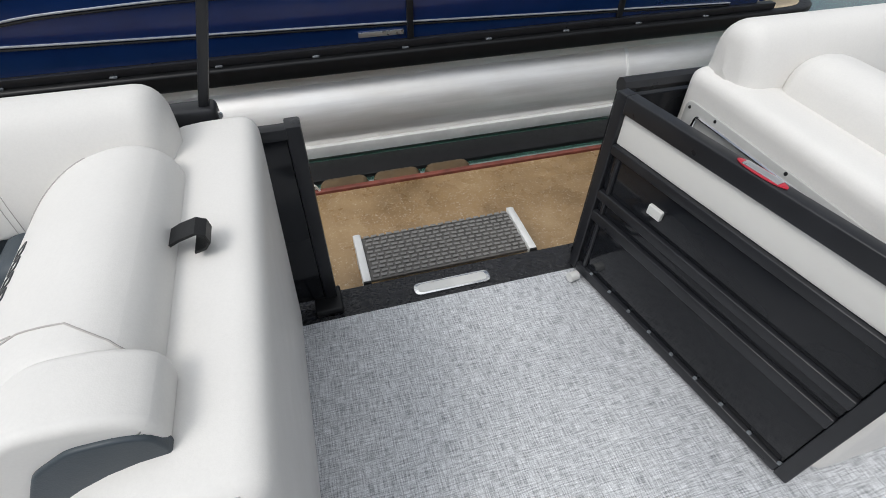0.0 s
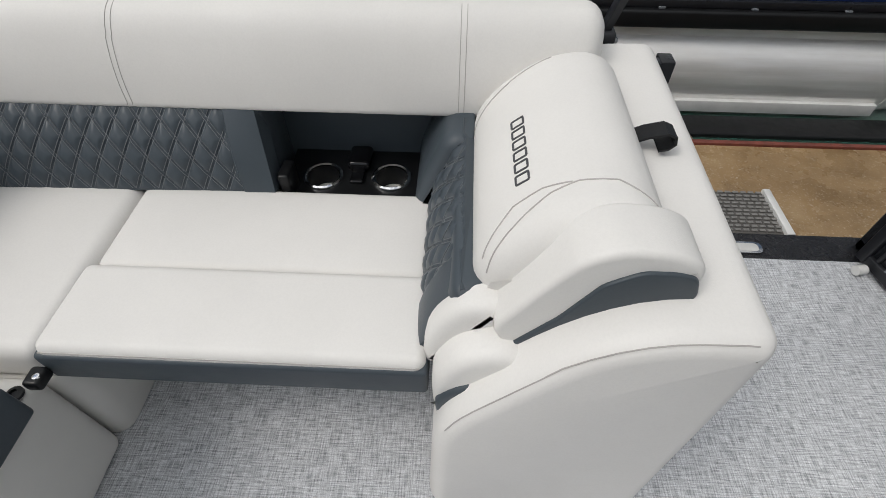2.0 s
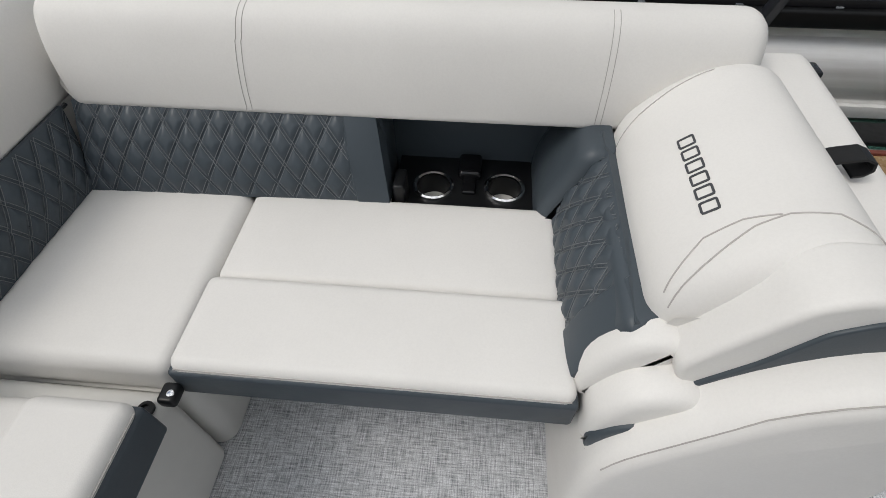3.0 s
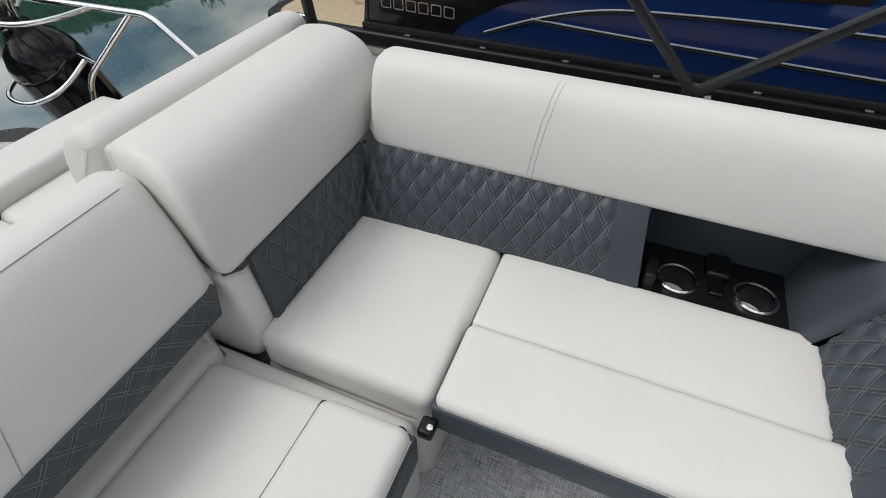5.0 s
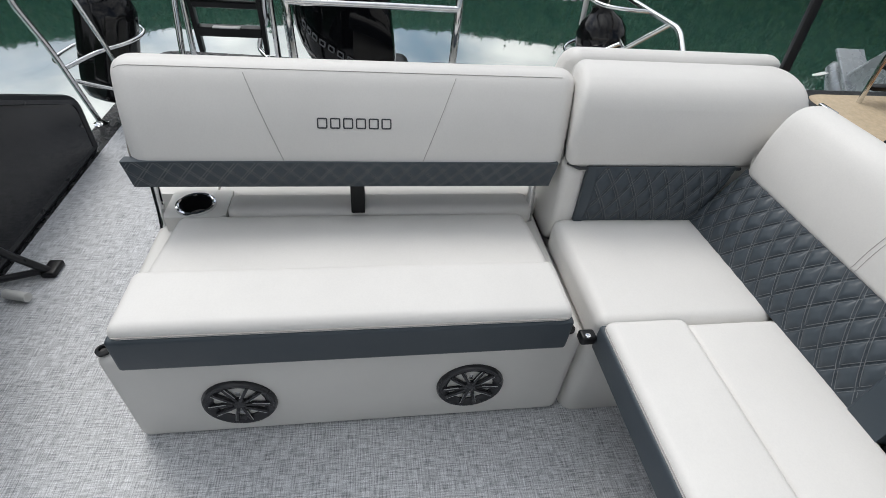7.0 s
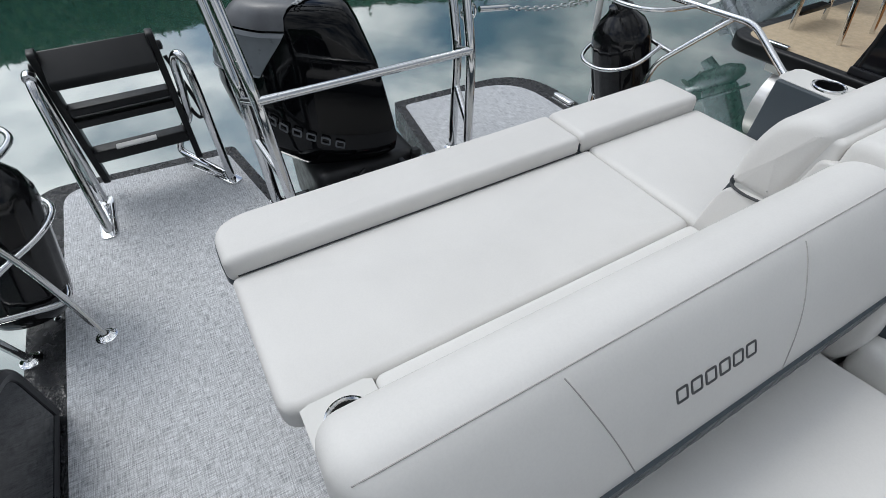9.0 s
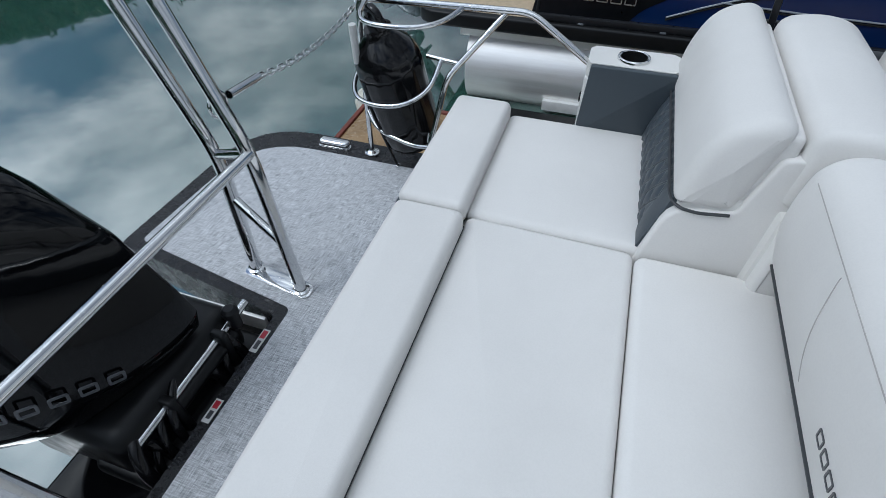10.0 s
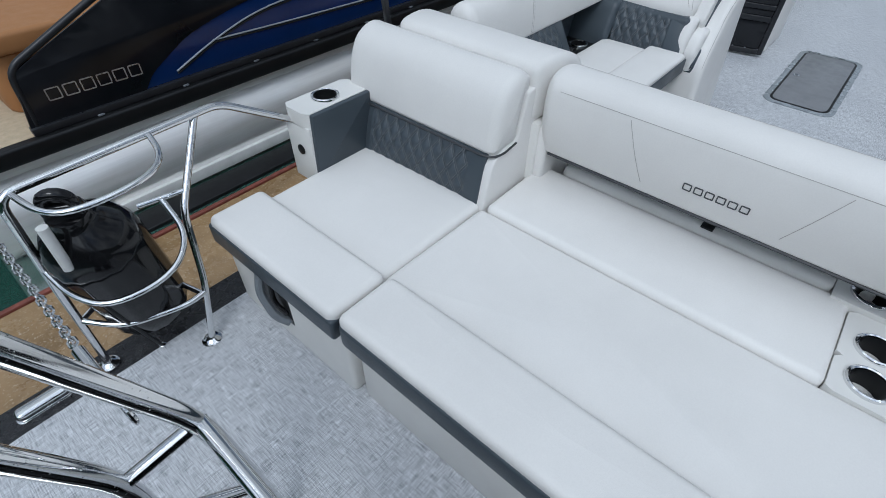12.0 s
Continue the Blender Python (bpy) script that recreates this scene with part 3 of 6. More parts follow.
couch = thing("couch", (-0.6, 1.2, 0), "white and slate L-shaped boat couch with quilted lower backs", "couch")
back = fillet([(1.283, 0.588), (1.288, 0.70), (1.325, 0.80), (1.40, 0.812), (1.452, 0.77), (1.455, 0.60)], [0.02, 0.08, 0.06, 0.05, 0.04, 0.02], 5)
back = [(p.x, p.y) for p in back]
long_back = part("long_back_cushion", prism(back, -1.262, 0.205, 0.045, "x", 5, belly=0.008), WHITE, couch, "long white padded back cushion")
front = [p for p in back if p[0] < 1.37 and p[1] > 0.60]
front.sort(key=lambda p: p[1])
for a, b in ((-0.083, -0.083), (-0.832, -0.80)):
    part("seam", double_seam([(p[0] - 0.0003, p[1]) for p in front], a, b, "x"), SEAM, long_back)
q, st = quilted([(-1.25, 1.195, 0.415), (-0.525, 1.215, 0.415), (-0.555, 1.304, 0.600), (-1.25, 1.298, 0.600)], (0, -1, 0.3), margin=(0.0, 0.075), deep=0.06)
ql = part("quilted_back", q, GREY, couch, "slate quilted lower back")
part("stitching", st, STITCH, ql)
part("pocket_back", rbox(-0.60, -0.10, 1.42, 1.45, 0.30, 0.62, 0.005, 1), GREY, couch, "plain slate pocket lining")
part("pocket_side", prism([(p.x, p.y) for p in fillet([(-0.19, 0.36), (-0.185, 0.44), (-0.115, 0.604), (-0.05, 0.606), (-0.05, 0.36)], [0.01, 0.06, 0.04, 0.01, 0.01], 5)], 1.185, 1.44, 0.035, "y", 4), GREY, couch, "padded slate pocket flank")
part("pocket_side", rbox(-0.60, -0.545, 1.30, 1.44, 0.33, 0.60, 0.02, 3), GREY, couch)
part("pocket_tray", holed_plate(-0.53, -0.345, 1.215, 1.425, 0.30, 0.385, -0.434, 1.306, 0.043), BLACK, couch, "black moulded tray")
part("pocket_tray", holed_plate(-0.345, -0.18, 1.215, 1.425, 0.30, 0.385, -0.257, 1.310, 0.043), BLACK, couch, "black moulded tray")
part("tray_bracket", rbox(-0.375, -0.315, 1.33, 1.41, 0.385, 0.415, 0.012, 2), RUBBER, couch)
part("tray_bracket", rbox(-0.362, -0.328, 1.28, 1.34, 0.385, 0.397, 0.006, 2), RUBBER, couch)
part("pull_tab", rbox(-0.520, -0.492, 1.222, 1.29, 0.37, 0.455, 0.008, 2), BLACK, couch, "black webbing pull tab")
part("chaise_base", rbox(-0.86, -0.12, 1.02, 1.46, 0, 0.33, 0.02, 2), SHELL, couch, "white moulded base")
seat = part("seat_cushion", rbox(-0.853, -0.137, 0.962, 1.222, 0.325, 0.418, 0.022, 4, 8, 0.007), WHITE, couch)
bol = part("front_bolster", rbox(-0.852, -0.130, 0.752, 0.958, 0.380, 0.442, 0.022, 5, 8, 0.004), WHITE, couch, "white raised front bolster")
part("bolster_band", rbox(-0.855, -0.126, 0.746, 0.955, 0.338, 0.420, 0.010, 3), GREY, couch, "slate band under the bolster")
part("seam", tube([(-0.84, 0.7530, 0.4255), (-0.14, 0.7530, 0.4255)], 0.0016, 0, 5), SEAM, bol)
part("corner_seat", rbox(-1.277, -0.857, 0.755, 1.232, 0.30, 0.418, 0.032, 4, 8, 0.008), WHITE, couch)
part("corner_base", prism([(p.x, p.y) for p in fillet([(-1.28, 0.756), (-0.872, 0.756), (-0.878, 1.45), (-1.28, 1.45)], [0.02, 0.05, 0.01, 0.01])], 0.0, 0.30, 0.01, "z", 2), SHELL, couch, "white moulded base")
cb = fillet([(-1.283, 0.582), (-1.288, 0.70), (-1.335, 0.792), (-1.43, 0.818), (-1.540, 0.800), (-1.548, 0.60)], [0.020, 0.10, 0.07, 0.06, 0.038, 0.038], 5)
cb = [(p.x, p.y) for p in cb]
cbm = prism(cb, 0.760, 1.462, 0.030, "y", 5, belly=0.006)
for v in cbm.verts:
    v.co.y += 0.055 * max(0.0, 1.0 - (v.co.y - 0.75) / 0.3) * min(1.0, max(0.0, (-1.30 - v.co.x) / 0.22))
cbo = part("corner_back_cushion", cbm, WHITE, couch, "white padded corner back")
q, st = quilted([(-1.262, 0.815, 0.415), (-1.255, 1.215, 0.415), (-1.283, 1.285, 0.588), (-1.288, 0.825, 0.588)], (1, 0, 0.15), deep=0.06, margin=(0.03, 0.0), nu=70)
qc = part("quilted_back", q, GREY, couch, "slate quilted corner back")
part("stitching", st, STITCH, qc)
part("back_end", prism([(p.x, p.y) for p in fillet([(-1.262, 0.40), (-1.288, 0.585), (-1.52, 0.59), (-1.52, 0.30), (-1.29, 0.30)], [0.05, 0.03, 0.022, 0.022, 0.05])], 0.758, 0.83, 0.02, "y"), WHITE, couch, "white end of the corner back")
part("back_shell", rbox(-1.53, -1.29, 0.79, 1.455, 0.0, 0.595, 0.01, 1), SHELL, couch)
part("welt", tube([(-1.30, 0.768, 0.590), (-1.2835, 0.80, 0.582), (-1.281, 1.30, 0.582)], 0.005, 0, 6), WELT, couch, "dark piping")
part("latch", rbox(-0.868, -0.835, 0.705, 0.745, 0.365, 0.392, 0.008, 2), BLACK, couch, "black latch with a steel snap")
part("snap", lathe([(0.007, 0), (0.0065, 0.003), (0, 0.0045)], (-0.845, 0.722, 0.391), 14), CHROME, couch)

# chaise arm with its reclining head cushion
arm = thing("chaise_arm", (0.1, 1.05, 0), "white moulded chaise arm with padded head cushion beside the gate", "couch arm")
shell = [(p.x, p.y) for p in fillet([(-0.125, 0.0), (0.318, 0.0), (0.352, 0.682), (0.14, 0.676), (-0.112, 0.385)], [0.05, 0.05, 0.045, 0.15, 0.09], 6)]
b = prism(shell, 0.672, 1.452, 0.034, "y", 5)
for v in b.verts:
    if v.co.z > 0.25:
        v.co.z += (v.co.y - 0.68) * 0.03 * min(1, (v.co.z - 0.25) / 0.3)
for v in b.verts:
    if v.co.y < 0.85:
        v.co.y -= 0.045 * max(0.0, 1 - v.co.z / 0.6) * (0.85 - v.co.y) / 0.18
sh = part("arm_shell", b, WHITE, arm, "white upholstered arm shell")
ins = 0.0105
edge = [p for p in shell if p[1] > 0.36 and (p[0] < 0.29 or p[1] > 0.664)]
edge.sort(key=lambda p: p[0])
line = [Vector((p[0] + (0.7 if p[0] < 0.05 else 0.1 if p[0] < 0.3 else -0.7) * ins, 0.672 + ins - 0.0006 - 0.045 * max(0.0, 1 - p[1] / 0.6), p[1] - (0.75 if p[0] < 0.05 else 1.0) * ins + 0.0008)) for p in edge if p[0] < 0.325]
part("seam", tube(line, 0.0013, 0, 5), SEAM, sh)
head = [(p.x, p.y) for p in fillet([(-0.056, 0.562), (-0.050, 0.635), (0.008, 0.704), (0.08, 0.755), (0.17, 0.770), (0.228, 0.725), (0.225, 0.62), (0.04, 0.55)], [0.02, 0.05, 0.08, 0.09, 0.07, 0.05, 0.03, 0.03], 5)]
hb = prism(head, 0.812, 1.302, 0.055, "y", 6, belly=0.012)
LEAN = (0.55, 0, -0.83)
seams = [drape(hb, q, LEAN) for q in (
    [(-0.06, 0.845, 0.66), (-0.035, 0.872, 0.69), (0.0, 0.897, 0.70), (0.045, 0.905, 0.73), (0.085, 0.898, 0.75)],
    [(-0.055, 0.828, 0.65), (0.0, 0.858, 0.70), (0.05, 0.888, 0.74), (0.09, 0.897, 0.76), (0.14, 0.890, 0.775), (0.18, 0.862, 0.77), (0.20, 0.84, 0.76)],
    [(-0.07, 1.215, 0.63), (-0.03, 1.235, 0.68), (0.03, 1.252, 0.72), (0.09, 1.262, 0.75)])]
h0, h1 = drape(hb, [(0.008, 1.024, 0.70), (0.030, 1.024, 0.72)], LEAN)[::5]
hc = part("head_cushion", hb, WHITE, arm, "fat white head cushion with a dark mark")
marks((h0 + h1) / 2, (0, -1, 0), h1 - h0, 6, 0.0300, 0.024, 0.028, 0.0036, MARK, hc, "dark stitched maker's mark")
for q in seams:
    part("seam", tube(q, 0.0014, 0, 5), SEAM, hc)
part("grey_back_body", prism([(p.x, p.y) for p in fillet([(-0.14, 0.38), (-0.085, 0.59), (0.10, 0.59), (0.10, 0.38)], 0.02)], 0.80, 1.30, 0.03, "y"), GREY, arm)
q, st = quilted([(-0.146, 1.255, 0.405), (-0.146, 0.79, 0.405), (-0.062, 0.815, 0.585), (-0.066, 1.262, 0.604)], (-1, 0, 0.42), margin=(0.06, 0.09), deep=0.05, nu=80)
qa = part("quilted_back", q, GREY, arm, "slate quilted lower back")
part("stitching", st, STITCH, qa)
part("welt", tube([(-0.060, 1.27, 0.585), (-0.055, 0.84, 0.572), (-0.03, 0.805, 0.566), (0.03, 0.795, 0.59)], 0.004, 0.03, 6), WELT, arm, "dark piping")
crest = [(0.248, 0.726), (0.232, 0.746), (0.189, 0.762), (0.126, 0.764), (0.078, 0.738), (0.030, 0.664), (-0.024, 0.574)]
waist = [(-0.002, 0.512), (0.071, 0.616), (0.117, 0.700), (0.162, 0.730), (0.206, 0.730), (0.236, 0.722)]
belly_line = [(0.246, 0.685), (0.230, 0.655), (0.170, 0.645), (0.140, 0.632), (0.095, 0.550), (0.022, 0.460)]
roll = [(p.x, p.y) for p in fillet(crest + belly_line[::-1], 0.022, 4)]
part("arm_roll", prism(roll, 0.752, 0.850, 0.012, "y", 5), WHITE, arm, "curved white arm roll")
rollg = [(p.x, p.y) for p in fillet([(-0.006, 0.516)] + waist[1:] + [(x + 0.002, z - 0.002) for x, z in belly_line], 0.012, 3)]
part("roll_underside", prism(rollg, 0.746, 0.764, 0.004, "y", 3), GREY, arm, "slate facing of the roll")
low = [(p.x, p.y) for p in fillet([(-0.116, 0.345), (-0.118, 0.44), (-0.075, 0.525), (0.0, 0.548), (0.05, 0.53), (0.04, 0.45)], [0.01, 0.03, 0.05, 0.05, 0.02, 0.03], 5)]
part("lower_roll", prism(low, 0.715, 0.83, 0.025, "y", 4), WHITE, arm)
lowg = [(p.x, p.y) for p in fillet([(-0.108, 0.335), (-0.112, 0.385), (-0.088, 0.436), (-0.03, 0.468), (0.02, 0.478), (-0.03, 0.41)], [0.01, 0.02, 0.05, 0.04, 0.01, 0.03], 5)]
part("lower_underside", prism(lowg, 0.706, 0.78, 0.01, "y", 3), GREY, arm)
part("end_bolster", prism([(p.x, p.y) for p in fillet([(-0.14, 0.40), (-0.130, 0.50), (-0.07, 0.590), (0.0, 0.592), (0.0, 0.42)], [0.02, 0.05, 0.04, 0.02, 0.02], 5)], 0.775, 0.845, 0.025, "y", 4), WHITE, arm)
strap = bmesh.new()
for i, (x, y, z) in enumerate([(0.205, 1.078, 0.700), (0.238, 1.070, 0.722), (0.266, 1.062, 0.736), (0.281, 1.058, 0.732), (0.284, 1.056, 0.718), (0.274, 1.056, 0.706), (0.258, 1.056, 0.702)]):
    dx, dz = ((0.002, -0.004), (0.002, -0.004), (0.001, -0.004), (-0.003, -0.003), (-0.004, 0.0), (-0.001, 0.004), (0.0, 0.004))[i]
    for e, k in ((0.019, 0), (-0.019, 0), (0.019, 1), (-0.019, 1)):
        strap.verts.new((x + dx * k, y + e, z + dz * k))
strap.verts.ensure_lookup_table()
for i in range(6):
    a, c = strap.verts[4 * i:4 * i + 4], strap.verts[4 * i + 4:4 * i + 8]
    for f in ((0, 1), (1, 3), (3, 2), (2, 0)):
        strap.faces.new((a[f[0]], a[f[1]], c[f[1]], c[f[0]]))
part("strap", strap, BLACK, arm, "black webbing strap")
part("snap", lathe([(0.008, 0), (0.0075, 0.004), (0, 0.006)], (0.292, 1.046, 0.684), 14), CHROME, arm, "steel snap")

cup_holder("cup_holder", (-0.434, 1.306, 0.386), "steel-rimmed cup holder in the couch pocket tray")
cup_holder("cup_holder", (-0.257, 1.310, 0.386), "steel-rimmed cup holder in the couch pocket tray")


# ---- centre bench with flip-over back, speakers ----
bench = thing("bench_seat", (-1.2, 0.16, 0), "white boat bench with a slate front band and flip-over back", "bench")
part("base", rbox(-1.53, -0.880, -0.395, 0.748, 0, 0.345, 0.03, 4), SHELL, bench, "white moulded base")
bb = part("front_bolster", rbox(-1.042, -0.855, -0.325, 0.680, 0.385, 0.466, 0.026, 5, 8, 0.005), WHITE, bench, "white raised front bolster")
part("seam", tube([(-0.8545, -0.31, 0.4455), (-0.8545, 0.664, 0.4455)], 0.0016, 0, 5), SEAM, bb)
part("bolster_band", rbox(-1.05, -0.848, -0.327, 0.680, 0.340, 0.440, 0.010, 3), GREY, bench, "slate front band")
sc = rbox(-1.345, -1.0, -0.325, 0.69, 0.330, 0.430, 0.03, 4, 8, 0.006)
for v in sc.verts:
    v.co.z -= 0.040 * max(0.0, -1.03 - v.co.x) / 0.31
part("seat_cushion", sc, WHITE, bench)
part("rear_shelf", holed_plate(-1.46, -1.325, -0.362, -0.195, 0.33, 0.392, -1.384, -0.285, 0.047), SHELL, bench, "white shelf end")
part("rear_roll", rbox(-1.43, -1.335, -0.195, 0.72, 0.33, 0.408, 0.028, 4), WHITE, bench, "white padded roll behind the seat")
part("strap", rbox(-1.338, -1.325, 0.160, 0.200, 0.40, 0.53, 0.003, 1), BLACK, bench, "black webbing strap")
part("strap", rbox(-1.43, -1.325, 0.160, 0.200, 0.404, 0.413, 0.003, 1), BLACK, bench, "black webbing strap")
for y in (-0.378, 0.715):
    part("back_arm", tube([(-1.40, y, 0.55), (-1.385, y, 0.46), (-1.36, y, 0.34), (-1.31, y, 0.26)], 0.012, 0.05, 10), CHROME, bench, "bent polished steel arm")
fb = [(p.x, p.y) for p in fillet([(-1.286, 0.566), (-1.328, 0.69), (-1.393, 0.774), (-1.430, 0.797), (-1.500, 0.788), (-1.538, 0.746), (-1.548, 0.62), (-1.510, 0.492)], [0.02, 0.12, 0.03, 0.03, 0.03, 0.03, 0.08, 0.015], 5)]
fbm = prism(fb, -0.414, 0.794, 0.045, "y", 6, belly=0.008)
for v in fbm.verts:
    v.co.y = 0.176 + (v.co.y - 0.176) * (1 - 0.065 * min(1.0, max(0.0, (v.co.x + 1.45) / 0.15)))
FORE, AFT = (-0.85, 0, -0.5), (0.9, 0, -0.35)
seams = [drape(fbm, q, w) for q, w in (
    ([(-1.407, -0.39, 0.80), (-1.407, 0.74, 0.80)], (-0.4, 0, -0.9)),
    ([(-1.395, -0.09, 0.785), (-1.29, 0.004, 0.58)], FORE), ([(-1.395, 0.445, 0.785), (-1.29, 0.352, 0.58)], FORE),
    ([(-1.53, 0.485, 0.728), (-1.54, 0.405, 0.545)], AFT), ([(-1.53, -0.095, 0.728), (-1.54, -0.005, 0.545)], AFT), ([(-1.53, -0.39, 0.735), (-1.53, 0.73, 0.735)], (0.75, 0, -0.66)))]
a0, a1 = drape(fbm, [(-1.6, 0.186, 0.577), (-1.6, 0.186, 0.607)], (1, 0, 0))[::5]
f0, f1 = drape(fbm, [(-1.33, 0.18, 0.669), (-1.33, 0.18, 0.699)], (-1, 0, 0))[::5]
fbo = part("flip_back", fbm, WHITE, bench, "white flip-over backrest with a dark mark")
marks((f0 + f1) / 2, (0, 1, 0), f1 - f0, 6, 0.0325, 0.026, 0.027, 0.0036, MARK, fbo, "dark stitched maker's mark")
marks((a0 + a1) / 2, (0, -1, 0), a1 - a0, 6, 0.0325, 0.026, 0.027, 0.0036, MARK, fbo, "dark stitched maker's mark", proud=0.0014)
for q in seams:
    part("seam", tube(q, 0.0011, 0, 5), SEAM, fbo)
part("welt", tube([(-1.508, -0.40, 0.491), (-1.508, 0.75, 0.491)], 0.005, 0, 6), WELT, bench, "dark piping")
part("back_underside", rbox(-1.495, -1.30, -0.392, 0.735, 0.506, 0.57, 0.02, 3), GREY, bench, "slate lower edge of the back")
q, st = quilted([(-1.298, -0.385, 0.514), (-1.298, 0.728, 0.514), (-1.290, 0.738, 0.594), (-1.290, -0.393, 0.594)], (1, 0, 0.1), cw=0.05, ch=0.055, amp=0.003, bulge=0.004, deep=0.03, nu=150, nv=14)
qb = part("quilted_band", q, GREY, bench, "slate quilted band")
part("stitching", st, STITCH, qb)
for y in (-0.375, 0.705):
    part("bumper", lathe([(0.016, 0), (0.016, 0.006), (0.008, 0.009), (0.006, 0.004), (0, 0.004)], (-0.905, y, 0.344), 18), BLACK, bench, "black rubber bumper")


def speaker(y, z):
    t = thing("speaker", (-0.885, y, z), "round dark marine speaker set in the white bench front", "speaker", "bench speakers")
    turn = Matrix.Rotation(radians(90), 3, "Y")
    at = (-0.881, y, z)
    part("bezel", lathe([(0.090, -0.004), (0.090, 0.006), (0.086, 0.012), (0.080, 0.013), (0.062, 0.004), (0.060, -0.006)], at, 48, turn), SPKGREY, t, "dark grey dished bezel")
    part("cone", lathe([(0.062, -0.002), (0.045, -0.008), (0.024, -0.012), (0.018, -0.004), (0, -0.001)], at, 40, turn), RUBBER, t, "black cone")
    part("hub", lathe([(0.021, 0.001), (0.021, 0.008), (0.016, 0.012), (0, 0.012)], at, 6, turn), SPKGREY, t, "six-sided hub")
    for k in range(5):
        a = math.pi / 2 + (k + 0.5) * math.tau / 5
        for off in (-1, 1):
            c, n_ = Vector((0, math.cos(a), math.sin(a))), Vector((0, -math.sin(a), math.cos(a)))
            p0, p1 = Vector(at) + c * 0.014 + n_ * off * 0.006, Vector(at) + c * 0.072 + n_ * off * 0.017
            for q in (p0, p1):
                q.x += 0.008
            bar = rbox(0, (p1 - p0).length, -0.0055, 0.0055, -0.004, 0.004, 0.002, 2)
            m = Matrix.Translation(p0) @ (p1 - p0).to_track_quat("X", "Z").to_matrix().to_4x4()
            part("spoke", moved(bar, m), SPKGREY, t)
            edge = [p0.lerp(p1, 0.25) + Vector((0.0042, 0, 0)) + n_ * off * 0.005, p0.lerp(p1, 0.97) + Vector((0.0042, 0, 0)) + n_ * off * 0.005]
            part("spoke_edge", tube(edge, 0.0011, 0, 6), SILVER, t, "bright chamfered edge")
    part("badge", rbox(at[0] - 0.002, at[0] + 0.002, y - 0.005, y + 0.005, z + 0.026, z + 0.042, 0.001, 1), SILVER, t, "small silver badge")
    part("badge", rbox(at[0] - 0.002, at[0] + 0.006, y - 0.011, y + 0.011, z - 0.050, z - 0.036, 0.002, 1), SILVER, t, "small silver badge")


speaker(-0.118, 0.150)
speaker(0.468, 0.162)
cup_holder("cup_holder", (-1.384, -0.285, 0.393), "steel-rimmed cup holder in the bench shelf", 0.048)


# ---- stern: sun pad, rear-facing seat ----
pad = thing("sun_pad", (-1.9, 0.16, 0), "wide white sun pad with slate edge band on white base", "sun pad")
part("base", prism([(p.x, p.y) for p in fillet([(-2.43, -0.42), (-1.5, -0.42), (-1.5, 0.785), (-2.43, 0.785)], [0.10, 0.02, 0.02, 0.03])], 0.0, 0.322, 0.01, "z", 2), SHELL, pad, "white moulded base")
part("step_cushion", rbox(-1.786, -1.425, -0.25, 0.812, 0.300, 0.384, 0.026, 5, 8, 0.004), WHITE, pad, "white cushion strip before the back")
part("shelf_end", holed_plate(-1.655, -1.462, -0.42, -0.25, 0.30, 0.376, -1.578, -0.333, 0.047), SHELL, pad, "white shelf end")
part("shelf_end", holed_plate(-1.79, -1.655, -0.42, -0.25, 0.30, 0.376, -1.712, -0.333, 0.047), SHELL, pad, "white shelf end")
part("main_cushion", prism([(p.x, p.y) for p in fillet([(-2.268, -0.462), (-1.788, -0.462), (-1.788, 0.826), (-2.268, 0.836)], [0.02, 0.06, 0.03, 0.03], 5)], 0.28, 0.374, 0.025, "z", 5, belly=0.006), WHITE, pad)
part("rear_bolster", prism([(p.x, p.y) for p in fillet([(-2.472, -0.468), (-2.262, -0.468), (-2.262, 0.792), (-2.472, 0.792)], [0.13, 0.03, 0.03, 0.03], 7)], 0.345, 0.430, 0.026, "z", 6, belly=0.004), WHITE, pad, "white raised edge bolster")
part("bolster_band", prism([(p.x, p.y) for p in fillet([(-2.478, -0.472), (-2.28, -0.472), (-2.28, 0.790), (-2.478, 0.790)], [0.13, 0.03, 0.03, 0.03], 7)], 0.318, 0.398, 0.010, "z", 3), GREY, pad, "slate edge band")
part("welt", tube([(-2.264, -0.44, 0.371), (-2.264, 0.78, 0.371)], 0.004, 0, 6), WELT, pad, "dark piping")
for x in (-1.578, -1.712):
    cup_holder("cup_holder", (x, -0.333, 0.377), "steel-rimmed cup holder in the sun pad shelf", 0.048)

rear = thing("rear_seat", (-2.0, 1.12, 0), "white rear-facing boat seat with slate quilted back", "seat")
part("base", rbox(-2.450, -1.535, 0.798, 1.435, 0.0, 0.322, 0.02, 3), SHELL, rear, "white moulded base")
part("seat_cushion", rbox(-2.278, -1.765, 0.836, 1.432, 0.28, 0.374, 0.028, 4, 8, 0.006), WHITE, rear)
part("edge_bolster", rbox(-2.480, -2.270, 0.802, 1.425, 0.345, 0.428, 0.026, 5, 8, 0.004), WHITE, rear, "white raised edge bolster")
part("bolster_band", rbox(-2.485, -2.28, 0.800, 1.427, 0.318, 0.396, 0.010, 3), GREY, rear, "slate edge band")
part("welt", tube([(-2.274, 0.84, 0.371), (-2.274, 1.41, 0.371)], 0.0035, 0, 6), WELT, rear, "dark piping")
rb = [(p.x, p.y) for p in fillet([(-1.752, 0.548), (-1.742, 0.67), (-1.700, 0.772), (-1.612, 0.808), (-1.562, 0.785), (-1.610, 0.552)], [0.03, 0.08, 0.06, 0.035, 0.03, 0.03], 5)]
